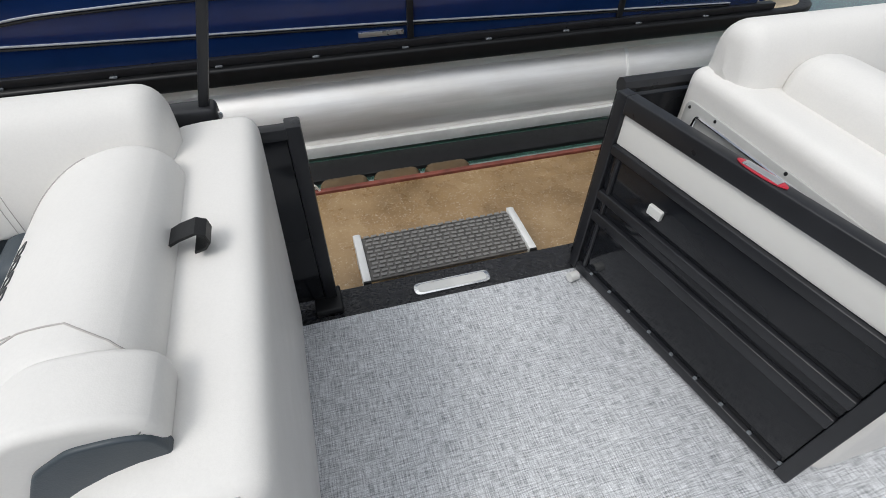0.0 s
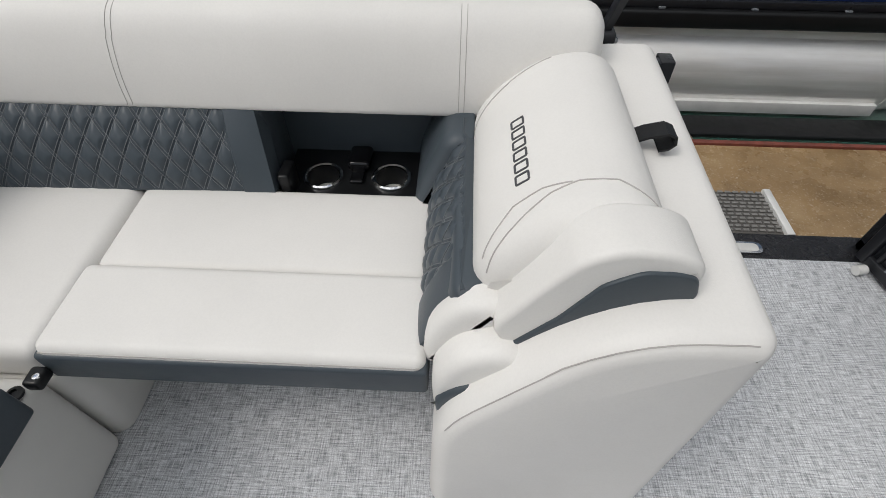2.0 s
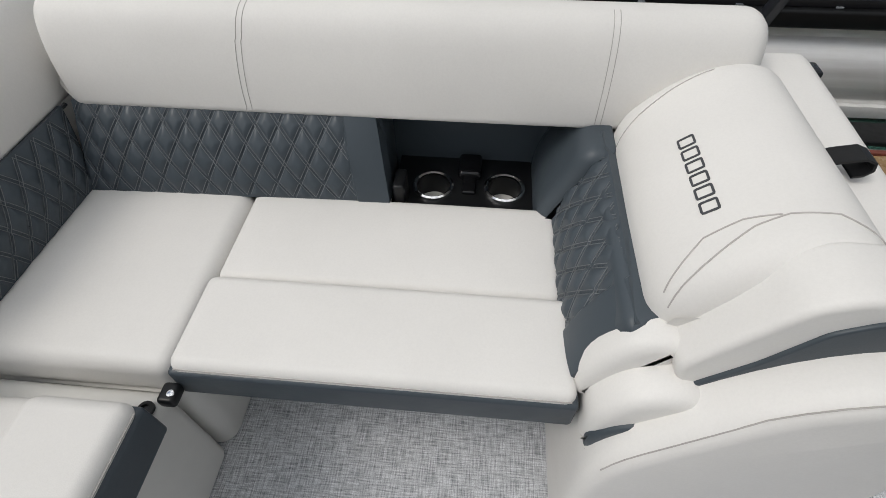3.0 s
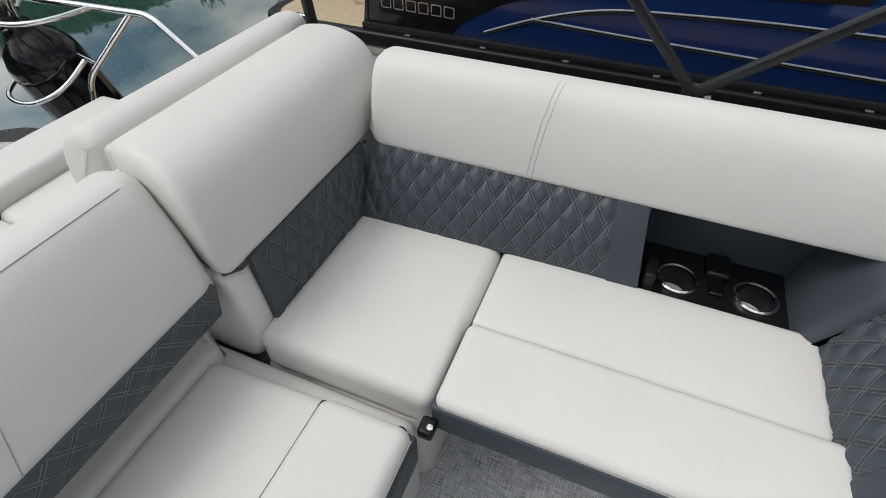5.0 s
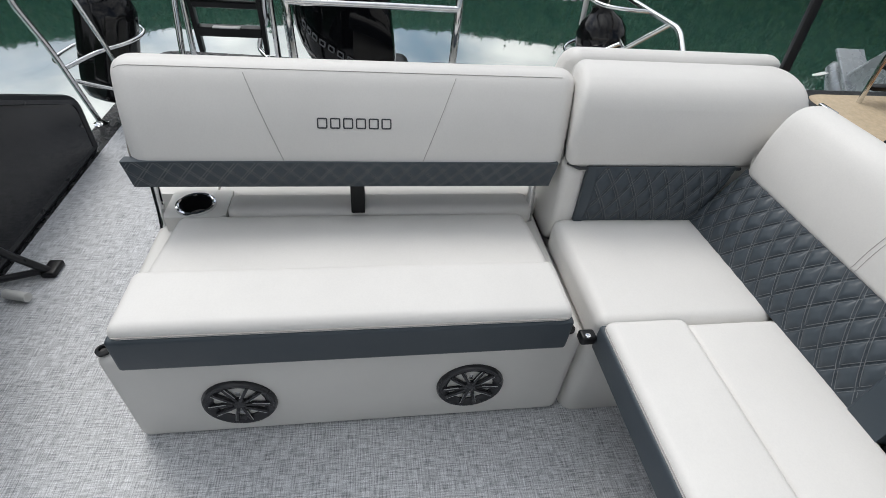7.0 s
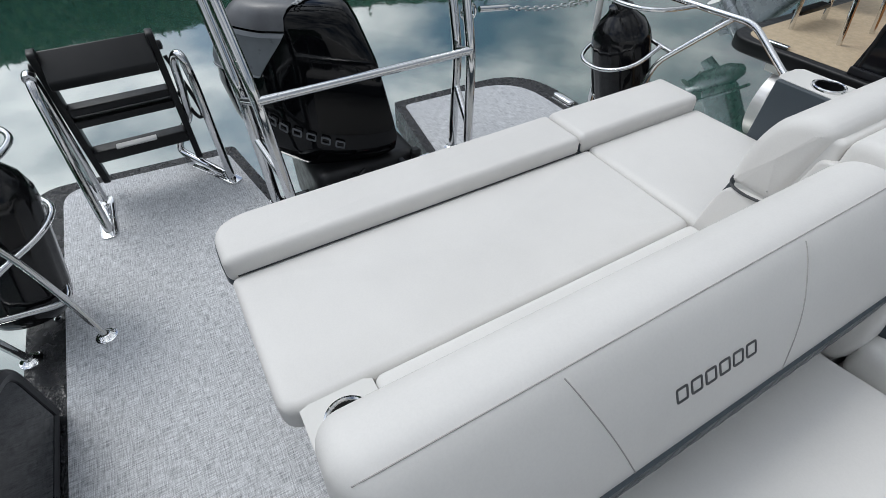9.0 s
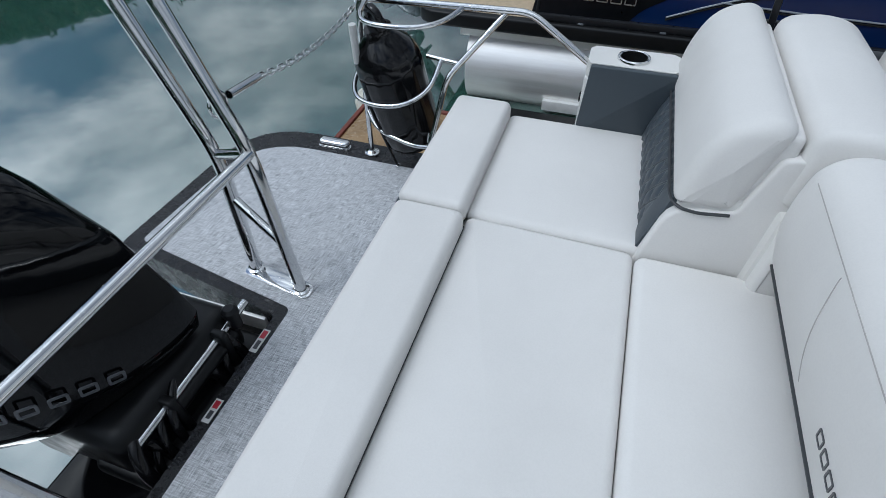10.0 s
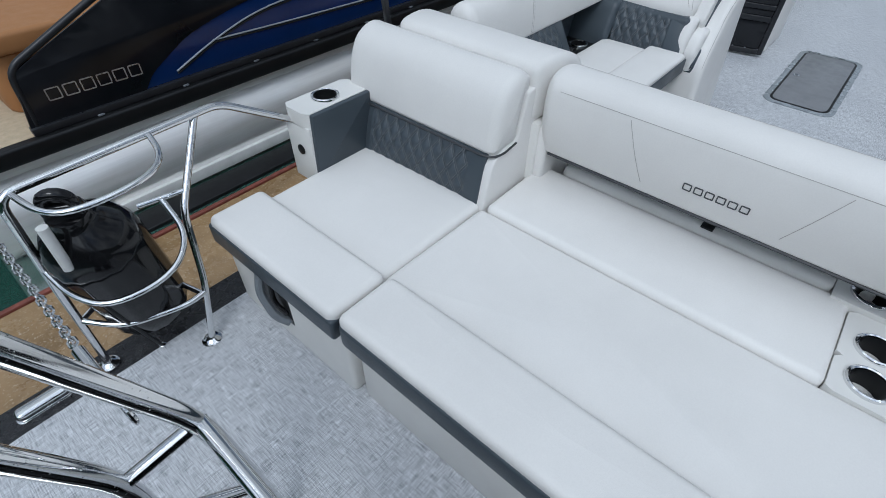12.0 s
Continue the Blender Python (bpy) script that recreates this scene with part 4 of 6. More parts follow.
part("back_cushion", prism(rb, 0.820, 1.545, 0.04, "y", 5, belly=0.008), WHITE, rear, "white padded back")
q, st = quilted([(-1.790, 1.43, 0.365), (-1.780, 0.850, 0.365), (-1.735, 0.850, 0.556), (-1.735, 1.43, 0.556)], (-1, 0, 0.12), margin=(0.05, 0.06), deep=0.06, nu=90)
qr = part("quilted_back", q, GREY, rear, "slate quilted lower back")
part("stitching", st, STITCH, qr)
part("welt", tube([(-1.757, 1.45, 0.551), (-1.755, 0.86, 0.551), (-1.735, 0.824, 0.549), (-1.69, 0.818, 0.546), (-1.62, 0.818, 0.556)], 0.004, 0.02, 6), WELT, rear, "dark piping")
part("back_end", prism([(p.x, p.y) for p in fillet([(-1.796, 0.30), (-1.748, 0.548), (-1.610, 0.560), (-1.575, 0.72), (-1.53, 0.73), (-1.36, 0.715), (-1.31, 0.58), (-1.31, 0.30)], [0.02, 0.06, 0.02, 0.012, 0.02, 0.06, 0.05, 0.012])], 0.820, 0.866, 0.008, "y", 3), WHITE, rear, "white end panel joining both backs")
part("back_shell", rbox(-1.735, -1.56, 0.83, 1.47, 0.30, 0.60, 0.02, 2), SHELL, rear)
part("back_filler", rbox(-1.66, -1.547, 0.835, 1.46, 0.30, 0.772, 0.015, 3), WHITE, rear, "white back of the seat")
part("arm_rest", rbox(-2.035, -1.735, 1.432, 1.572, 0.30, 0.545, 0.003, 1), SHELL, rear, "white arm rest")
part("arm_top", holed_plate(-2.035, -1.735, 1.432, 1.572, 0.54, 0.600, -1.89, 1.503, 0.046), SHELL, rear, "white arm top")
part("arm_pad", prism([(p.x, p.y) for p in fillet([(-2.033, 0.34), (-1.74, 0.34), (-1.74, 0.598), (-2.020, 0.598)], 0.006)], 1.414, 1.436, 0.005, "y"), GREY, rear, "slate inner arm pad")
part("arm_button", lathe([(0.020, 0), (0.020, 0.004), (0.012, 0.007), (0, 0.007)], (-2.036, 1.50, 0.44), 20, Matrix.Rotation(radians(-90), 3, "Y")), BLACK, rear, "black oval vent")
part("round_vent", lathe([(0.032, 0), (0.032, 0.006), (0.024, 0.010), (0.018, 0.006), (0, 0.006)], (-2.436, 1.36, 0.15), 24, Matrix.Rotation(radians(-90), 3, "Y")), BLACK, rear, "black round vent")
part("hook_plate", rbox(-2.452, -2.434, 1.09, 1.25, 0.10, 0.29, 0.02, 3), BLACK, rear, "black moulded hook plate")
part("hook", tube([(-2.455, 1.22, 0.29), (-2.485, 1.20, 0.23), (-2.485, 1.14, 0.15), (-2.455, 1.11, 0.12)], 0.016, 0.03, 8), GREYCOWL, rear)
part("hook", tube([(-2.455, 1.17, 0.27), (-2.47, 1.15, 0.20), (-2.455, 1.11, 0.16)], 0.009, 0.03, 8), RUBBER, rear)
cup_holder("cup_holder", (-1.89, 1.503, 0.601), "steel-rimmed cup holder in the rear arm rest", 0.047)


# ---- tow bar over the motor ----
tow = thing("tow_bar", (-2.95, 0.26, 0), "polished steel tow bar arched over the outboard", "tow bar")
for g in (1, -1):
    Y = lambda y: 0.2545 + g * (y - 0.2545)
    foot_f, foot_r = (-2.822, Y(0.664), 0.0), (-3.032, Y(0.705), 0.0)
    knee_f, knee_r = (-2.862, Y(0.692), 0.558), (-3.012, Y(0.720), 0.505)
    top_f, top_r = (-3.050, Y(0.732), 1.045), (-3.190, Y(0.750), 0.985)
    part("front_leg", tube([foot_f, knee_f, top_f, (-3.08, Y(0.60), 1.10), (-3.08, 0.2545, 1.11)], 0.021, 0.09, 16), CHROME, tow)
    part("rear_leg", tube([foot_r, knee_r, top_r, (-3.215, Y(0.60), 1.03), (-3.215, 0.2545, 1.04)], 0.021, 0.09, 16), CHROME, tow)
    part("rung", tube([knee_f, knee_r], 0.015, 0, 12), CHROME, tow)
    part("rung", tube([Vector(foot_f).lerp(Vector(knee_f), 0.40), Vector(foot_r).lerp(Vector(knee_r), 0.68)], 0.015, 0, 12), CHROME, tow)
    part("base_plate", prism([(p.x, p.y) for p in fillet([(-2.782, foot_f[1] - 0.035), (-2.782, foot_f[1] + 0.035), (-3.072, foot_r[1] + 0.035), (-3.072, foot_r[1] - 0.035)], 0.034)], 0.0, 0.007, 0.002, "z", 2), CHROME, tow, "polished base plate")
    for f in (foot_f, foot_r):
        part("collar", lathe([(0.030, 0.006), (0.030, 0.014), (0.022, 0.018)], f, 20), CHROME, tow)
part("cross_bar", tube([(-2.862, -0.183, 0.558), (-2.862, 0.692, 0.558)], 0.016, 0, 14), CHROME, tow)


# ---- fender racks, fenders ----
def fender_rack(flip):
    f = (lambda y: 0.40 - y) if flip else (lambda y: y)
    t = thing("fender_rack", (-2.65, f(1.45), 0), "polished steel fender rack on the stern deck", "fender rack", "fender racks")
    T = lambda pts, r=0.011, bend=0.05: tube([(x, f(y), z) for x, y, z in pts], r, bend, 12)
    part("top_rail", T([(-2.933, 1.517, 0.0), (-2.915, 1.505, 0.40), (-2.898, 1.513, 0.695), (-2.26, 1.575, 0.684), (-2.035, 1.545, 0.550)], 0.0125, 0.045), CHROME, t)
    part("front_leg", T([(-2.647, 1.347, 0.0), (-2.575, 1.385, 0.24), (-2.53, 1.44, 0.47), (-2.345, 1.575, 0.68)], 0.0115, 0.04), CHROME, t)
    part("top_loop", T([(-2.87, 1.517, 0.69), (-2.85, 1.40, 0.68), (-2.79, 1.34, 0.675), (-2.62, 1.335, 0.68), (-2.53, 1.40, 0.685), (-2.50, 1.56, 0.687)], 0.009, 0.09), CHROME, t)
    part("middle_loop", T([(-2.913, 1.505, 0.45), (-2.90, 1.38, 0.42), (-2.84, 1.29, 0.40), (-2.67, 1.27, 0.41), (-2.57, 1.35, 0.45), (-2.565, 1.475, 0.515)], 0.009, 0.09), CHROME, t)
    part("bottom_loop", T([(-2.918, 1.508, 0.23), (-2.84, 1.42, 0.20), (-2.66, 1.365, 0.19), (-2.59, 1.375, 0.19)], 0.010, 0.06), CHROME, t)
    part("bottom_bar", T([(-2.918, 1.508, 0.23), (-2.80, 1.59, 0.22), (-2.66, 1.56, 0.20), (-2.60, 1.378, 0.185)], 0.009, 0.06), CHROME, t)
    part("middle_bar", T([(-2.49, 1.47, 0.515), (-2.63, 1.50, 0.515)], 0.009, 0), CHROME, t)
    part("middle_bar", T([(-2.913, 1.505, 0.45), (-2.82, 1.56, 0.45)], 0.009, 0), CHROME, t)
    for x, y in ((-2.647, 1.347), (-2.933, 1.517)):
        part("foot", lathe([(0.034, 0.0), (0.034, 0.004), (0.024, 0.007), (0.018, 0.014), (0.012, 0.016)], (x, f(y), 0.0), 22), CHROME, t, "round polished foot")
    return t


def fender(flip, low, top):
    f = (lambda y: 0.40 - y) if flip else (lambda y: y)
    at = Vector(low)
    t = thing("fender", at, "glossy black cylindrical boat fender held in its rack", "fender", "fenders")
    lean = (Vector(top) - at).to_track_quat("Z", "Y").to_matrix()
    bm = lathe([(0, 0.0), (0.06, 0.0), (0.105, 0.02), (0.128, 0.06), (0.133, 0.12), (0.133, 0.40), (0.128, 0.44), (0.104, 0.49), (0.066, 0.525), (0.054, 0.54), (0.052, 0.56), (0, 0.565)], at, 64, lean)
    for v in bm.verts:
        d = lean.transposed() @ (v.co - at)
        if 0.05 < d.z < 0.42:
            a = math.atan2(d.y, d.x)
            c = 1 - 0.025 * (0.5 + 0.5 * math.cos(a * 16))
            v.co = at + lean @ Vector((d.x * c, d.y * c, d.z))
    part("body", bm, RUBBER, t)
    part("eye", tube([at + lean @ Vector((math.cos(a) * 0.032, 0, 0.600 + math.sin(a) * 0.030)) for a in np.linspace(0, 2 * math.pi, 17)[:-1]], 0.017, 0, 10, True), RUBBER, t, "moulded rope eye")
    nk = rbox(-0.05, 0.05, -0.022, 0.022, 0.53, 0.60, 0.014, 2)
    part("neck", moved(nk, Matrix.Translation(at) @ lean.to_4x4()), RUBBER, t)
    part("label_tag", tube([(-2.862, f(1.372), 0.655), (-2.866, f(1.380), 0.51)], 0.014, 0, 12), PALE, t, "pale printed wrap on the rope")
    part("rope", tube([(-2.866, f(1.38), 0.51), (-2.845, f(1.40), 0.30), (-2.79, f(1.44), 0.06), (-2.775, f(1.45), 0.0)], 0.006, 0.04, 8), BLACK, t, "black tie-down rope")
    part("tie_eye", lathe([(0.012, 0), (0.012, 0.012), (0.006, 0.016), (0, 0.016)], (-2.775, f(1.45), -0.002), 14), CHROME, t)
    return t


fender_rack(False)
fender(False, (-2.725, 1.545, 0.085), (-2.80, 1.43, 0.66))
t = thing("fender_rack", (-2.7, -1.05, 0), "polished steel fender rack on the starboard stern deck", "fender rack", "fender racks")
for nm_, pts, r in (("outer_leg", [(-2.625, -1.127, 0), (-2.52, -1.15, 0.40), (-2.42, -1.165, 0.64), (-2.46, -1.165, 0.68), (-2.97, -1.12, 0.69), (-3.02, -1.11, 0.64), (-3.03, -1.10, 0.0)], 0.0125),
                    ("inner_leg", [(-2.61, -0.907, 0), (-2.655, -0.945, 0.15), (-2.66, -0.985, 0.36), (-2.655, -1.06, 0.62), (-2.64, -1.15, 0.685)], 0.011),
                    ("top_loop", [(-2.62, -1.15, 0.685), (-2.66, -1.02, 0.63), (-2.76, -0.90, 0.62), (-2.89, -0.865, 0.62), (-2.99, -0.94, 0.63), (-3.01, -1.11, 0.66)], 0.010),
                    ("middle_loop", [(-2.56, -1.145, 0.31), (-2.64, -1.02, 0.36), (-2.74, -0.92, 0.37), (-2.86, -0.875, 0.38), (-2.98, -0.95, 0.38), (-3.025, -1.105, 0.38)], 0.010),
                    ("bottom_bar", [(-2.582, -1.14, 0.24), (-2.658, -0.948, 0.155), (-2.74, -0.95, 0.16), (-2.90, -1.02, 0.16), (-3.028, -1.10, 0.16)], 0.011),
                    ("outer_bar", [(-2.56, -1.145, 0.31), (-2.68, -1.26, 0.30), (-2.90, -1.24, 0.30), (-3.027, -1.10, 0.30)], 0.009)):
    part(nm_, tube(pts, r, 0.06, 12), CHROME, t)
for x, y in ((-2.61, -0.907), (-2.625, -1.127), (-3.03, -1.10)):
    part("foot", lathe([(0.034, -0.004), (0.034, 0.004), (0.024, 0.007), (0.018, 0.014), (0.012, 0.016)], (x, y, 0.0), 22), CHROME, t, "round polished foot")
fender(True, (-2.75, -1.09, 0.075), (-2.87, -0.985, 0.65))


# ---- chain and its spring clip between rack and tow bar ----
chain = thing("safety_chain", (-3.0, 1.1, 0.5), "bright steel safety chain with a spring clip across the stern", "chain")
C0, C1 = Vector((-2.955, 1.585, 0.64)), Vector((-2.945, 0.915, 0.665))


def on_chain(s):
    p = C0.lerp(C1, s)
    p.z -= 0.035 * 4 * s * (1 - s)
    return p


link = bmesh.new()
oval = [(math.copysign(0.0085, math.cos(a)) + math.cos(a) * 0.008, math.sin(a) * 0.0085, 0) for a in np.linspace(0.1, 2 * math.pi + 0.1, 15)[:-1]]
tube([Vector(p) for p in oval], 0.0026, 0, 6, True, link)
link_mesh = None
for k in range(26):
    p, d = on_chain((k + 0.5) / 26), (on_chain((k + 1) / 26) - on_chain(k / 26)).normalized()
    m = Matrix.Translation(p) @ d.to_track_quat("X", "Z").to_matrix().to_4x4() @ Matrix.Rotation(radians(90 * (k % 2) + 20), 4, "X")
    if link_mesh is None:
        ob = part("link", link, CHROME, chain)
        link_mesh = ob.data
    else:
        ob = new("link", link_mesh)
        ob.parent = chain
        ob.matrix_parent_inverse = Matrix.Translation(chain.location).inverted()
    ob.matrix_basis = m
part("spring_clip", tube([C1, C1.lerp(Vector((-2.940, 0.74, 0.685)), 0.8)], 0.012, 0, 12), CHROME, chain, "tubular spring clip")
part("hook_ring", tube([Vector((-2.938, 0.722 + 0.034 * math.cos(a), 0.680 + 0.034 * math.sin(a))) for a in np.linspace(0, 2 * math.pi, 19)[:-1]], 0.005, 0, 8, True), CHROME, chain)
part("eye_loop", tube([(-2.895, 1.530, 0.69), (-2.945, 1.570, 0.69), (-2.958, 1.590, 0.655), (-2.90, 1.535, 0.64)], 0.006, 0.02, 8), CHROME, chain)


# ---- cleats, threshold plate, hatch ----
def cleat(at, turn=0.0):
    t = thing("cleat", at, "polished pull-up cleat in the black deck edging", "cleat", "cleats")
    b = prism([(p.x, p.y) for p in fillet([(-0.078, -0.024), (0.078, -0.024), (0.078, 0.024), (-0.078, 0.024)], 0.024, 6)], 0, 0.036, 0.014, "z", 4)
    part("body", moved(b, Matrix.Translation(at) @ Matrix.Rotation(turn, 4, "Z")), CHROME, t)
    b = prism([(p.x, p.y) for p in fillet([(-0.082, -0.026), (0.082, -0.026), (0.082, 0.026), (-0.082, 0.026)], 0.024, 6)], 0, 0.004, 0.001, "z", 2)
    part("plate", moved(b, Matrix.Translation(at) @ Matrix.Rotation(turn, 4, "Z")), CHROME, t)
    return t


cleat((-3.13, 1.517, -0.004))
cleat((-3.10, -1.09, -0.004))

t = thing("threshold_plate", (0.80, 1.462, -0.004), "polished oblong step plate on the black gate sill", "plate")
part("rim", prism([(p.x, p.y) for p in fillet([(0.675, 1.437), (0.935, 1.437), (0.935, 1.487), (0.675, 1.487)], 0.022, 5)], -0.004, 0.003, 0.001, "z", 2), CHROME, t)
part("insert", prism([(p.x, p.y) for p in fillet([(0.688, 1.445), (0.922, 1.445), (0.922, 1.479), (0.688, 1.479)], 0.014, 5)], 0.0, 0.0045, 0.001, "z", 2), PALE, t, "pale grey insert")

t = thing("floor_hatch", (1.23, 0.225, 0), "grey floor locker hatch with a steel pull in the woven floor", "hatch")
part("surround", prism([(p.x, p.y) for p in fillet([(0.68, 0.02), (1.78, 0.02), (1.78, 0.43), (0.68, 0.43)], 0.09, 6)], 0.0, 0.006, 0.002, "z", 2), GEAR, t, "grey aluminium surround")
part("gasket", prism([(p.x, p.y) for p in fillet([(0.715, 0.052), (1.745, 0.052), (1.745, 0.398), (0.715, 0.398)], 0.07, 6)], 0.0, 0.0075, 0.001, "z", 2), BLACK, t)
part("lid", prism([(p.x, p.y) for p in fillet([(0.73, 0.066), (1.73, 0.066), (1.73, 0.384), (0.73, 0.384)], 0.06, 6)], 0.0, 0.010, 0.002, "z", 2), HATCH, t, "smooth grey lid")
part("pull", lathe([(0.024, 0.0), (0.024, 0.002), (0.018, 0.003), (0.012, -0.0), (0, 0.0)], (1.21, 0.345, 0.010), 22), CHROME, t, "steel pull ring")


# ---- boarding gate, swung in ----
gate = thing("boarding_gate", (1.3, 1.03, 0), "charcoal boarding gate swung open, with dark glossy panels", "gate")
GA, GB = Vector((1.225, 1.432, 0)), Vector((1.392, 0.632, 0))
GW = (GB - GA).length
gm = Matrix.Translation(GA) @ Matrix.Rotation(math.atan2(GB.y - GA.y, GB.x - GA.x), 4, "Z")


def gpart(name, u0, u1, z0, z1, d0, d1, mat, label="", r=0.004):
    return part(name, moved(rbox(u0, u1, d0, d1, z0, z1, r, 2), gm), mat, gate, label)


gpart("hinge_stile", 0.0, 0.034, 0.02, 0.645, -0.018, 0.018, BLACK_TUBE)
gpart("latch_stile", GW - 0.034, GW, 0.02, 0.645, -0.018, 0.018, BLACK_TUBE)
gpart("top_rail", 0.034, GW - 0.034, 0.598, 0.645, -0.018, 0.018, BLACK_TUBE)
gpart("bottom_rail", 0.034, GW - 0.034, 0.02, 0.054, -0.018, 0.018, BLACK_TUBE)
gpart("upper_bar", 0.034, GW - 0.034, 0.478, 0.507, -0.018, 0.018, BLACK_TUBE)
gpart("middle_bar", 0.034, GW - 0.034, 0.325, 0.355, -0.018, 0.018, BLACK_TUBE)
gpart("middle_bar", 0.034, GW - 0.034, 0.245, 0.280, -0.018, 0.018, BLACK_TUBE)
gpart("white_panel", 0.034, GW - 0.034, 0.507, 0.598, -0.006, 0.006, SHELL, "white upper panel")
gpart("dark_panel", 0.034, GW - 0.034, 0.355, 0.478, -0.006, 0.006, PANEL, "dark glossy panel")
gpart("dark_panel", 0.034, GW - 0.034, 0.280, 0.325, -0.006, 0.006, PANEL, "dark glossy strip")
gpart("dark_panel", 0.034, GW - 0.034, 0.054, 0.245, -0.006, 0.006, PANEL, "dark glossy panel")
gpart("inner_stile", 0.055, 0.068, 0.054, 0.475, -0.013, 0.004, BLACK_TUBE)
gpart("latch", 0.20, 0.245, 0.395, 0.425, -0.016, 0.002, PALE, "pale gate latch")
part("badge", moved(lathe([(0.058, 0.0), (0.058, 0.002), (0.052, 0.003), (0, 0.003)], (0.40, 0, 0.646), 30), gm @ Matrix.Translation((0.40, 0, 0)) @ Matrix.Diagonal((1, 0.26, 1, 1)) @ Matrix.Translation((-0.40, 0, 0))), RED, gate, "oval red and silver badge")
part("badge_bar", moved(rbox(0.358, 0.442, -0.010, 0.010, 0.648, 0.6505, 0.001, 1), gm), SILVER, gate)
part("roller", moved(tube([(0.06, -0.03, 0.022), (0.06, -0.062, 0.022)], 0.016, 0, 16), gm), PALE, gate, "pale rubber roller")
for k in range(9):
    part("screw", moved(lathe([(0.006, 0), (0.005, 0.003), (0, 0.003)], (0.10 + 0.085 * k, -0.012, 0.0545), 10), gm), GREYCOWL, gate)


# ---- forward couch beyond the gate ----
fc = thing("forward_couch", (1.9, 1.05, 0), "white forward boat couch with a moulded side panel", "couch")
fore = lambda pts: [(1.774 - x, z) for x, z in pts]
part("arm_shell", prism(fore(shell), 0.632, 1.452, 0.034, "y", 5), WHITE, fc, "white moulded arm shell")
part("side_inset", prism([(p.x, p.y) for p in fillet([(0.72, 0.30), (1.40, 0.30), (1.415, 0.606), (0.72, 0.612)], 0.03, 4)], 1.420, 1.446, 0.006, "x", 2), INSET, fc, "pale grey inset panel")
part("grab_bar", tube([(1.424, 1.355, 0.53), (1.410, 1.355, 0.54), (1.410, 1.352, 0.585), (1.410, 0.86, 0.598), (1.410, 0.845, 0.585), (1.424, 0.845, 0.55)], 0.0045, 0.012, 8), CHROME, fc, "thin steel grab bar")
for y, z in ((1.30, 0.598), (1.395, 0.588), (1.07, 0.602), (0.80, 0.604)):
    part("screw", lathe([(0.005, 0), (0.004, 0.002), (0, 0.002)], (1.4205, y, z), 10, Matrix.Rotation(radians(-90), 3, "Y")), BLACK, fc)
part("head_cushion", prism(fore(head), 0.80, 1.302, 0.055, "y", 6, belly=0.012), WHITE, fc, "fat white head cushion")
part("arm_roll", prism(fore(roll), 0.742, 0.840, 0.016, "y", 5), WHITE, fc, "curved white arm roll")
part("roll_underside", prism(fore(rollg), 0.736, 0.754, 0.004, "y", 3), GREY, fc, "slate facing of the roll")
part("long_back_cushion", prism(back, 1.455, 3.3, 0.05, "x", 6, belly=0.008), WHITE, fc, "long white padded back")
part("quilted_back", rbox(1.80, 3.2, 1.22, 1.30, 0.40, 0.60, 0.03, 3), GREY, fc, "slate lower back")
part("seat_cushion", rbox(1.86, 3.3, 0.76, 1.29, 0.31, 0.42, 0.03, 4), WHITE, fc)
part("base", rbox(1.52, 3.3, 0.80, 1.45, 0.0, 0.315, 0.02, 2), SHELL, fc, "white moulded base")


# ---- bimini struts and brackets ----
def strut(base, tops, label, w=0.014):
    t = thing("canopy_strut", base, label, "canopy frame", "canopy struts")
    part("bracket", rbox(base[0] - 0.022, base[0] + 0.022, base[1] - 0.012, base[1] + 0.012, base[2] - 0.08, base[2] + 0.02, 0.006, 2), BLACK, t)
    for i, tp in enumerate(tops):
        d = Vector(tp) - Vector(base)
        b = rbox(-w, w, -0.010, 0.010, 0.0, d.length, 0.004, 1)
        part("bar", moved(b, Matrix.Translation(base) @ d.to_track_quat("Z", "Y").to_matrix().to_4x4()), BLACK_TUBE, t)
    for dx in (-0.012, 0.03):
        part("bolt", lathe([(0.009, 0), (0.008, 0.004), (0, 0.005)], (base[0] + dx, base[1] - 0.012, base[2] - 0.01 + dx * 0.3), 12, Matrix.Rotation(radians(90), 3, "X")), CHROME, t, "bright bolt head")
    return t


strut((-0.535, 1.485, 0.775), [(-1.20, 1.485, 1.45), (0.95, 1.485, 1.95)], "black canopy bracket with two struts on the fence rail")
strut((0.240, 1.50, 0.68), [(0.66, 1.50, 2.1)], "dark upright canopy strut on the fence rail", 0.018)
strut((-1.535, 1.51, 0.74), [(-1.68, 1.54, 2.1)], "dark upright canopy strut at the stern corner")


# ---- outboard motor ----
motor = thing("outboard_motor", (-3.2, 0.26, -0.3), "black outboard motor with a glossy cowl beaded with rain", "outboard motor")
TURN = Matrix.Translation((-3.15, 0.20, 0)) @ Matrix.Rotation(radians(38), 4, "Z") @ Matrix.Diagonal((1.10, 1.16, 1.04, 1)) @ Matrix.Translation((3.16, -0.26, 0))
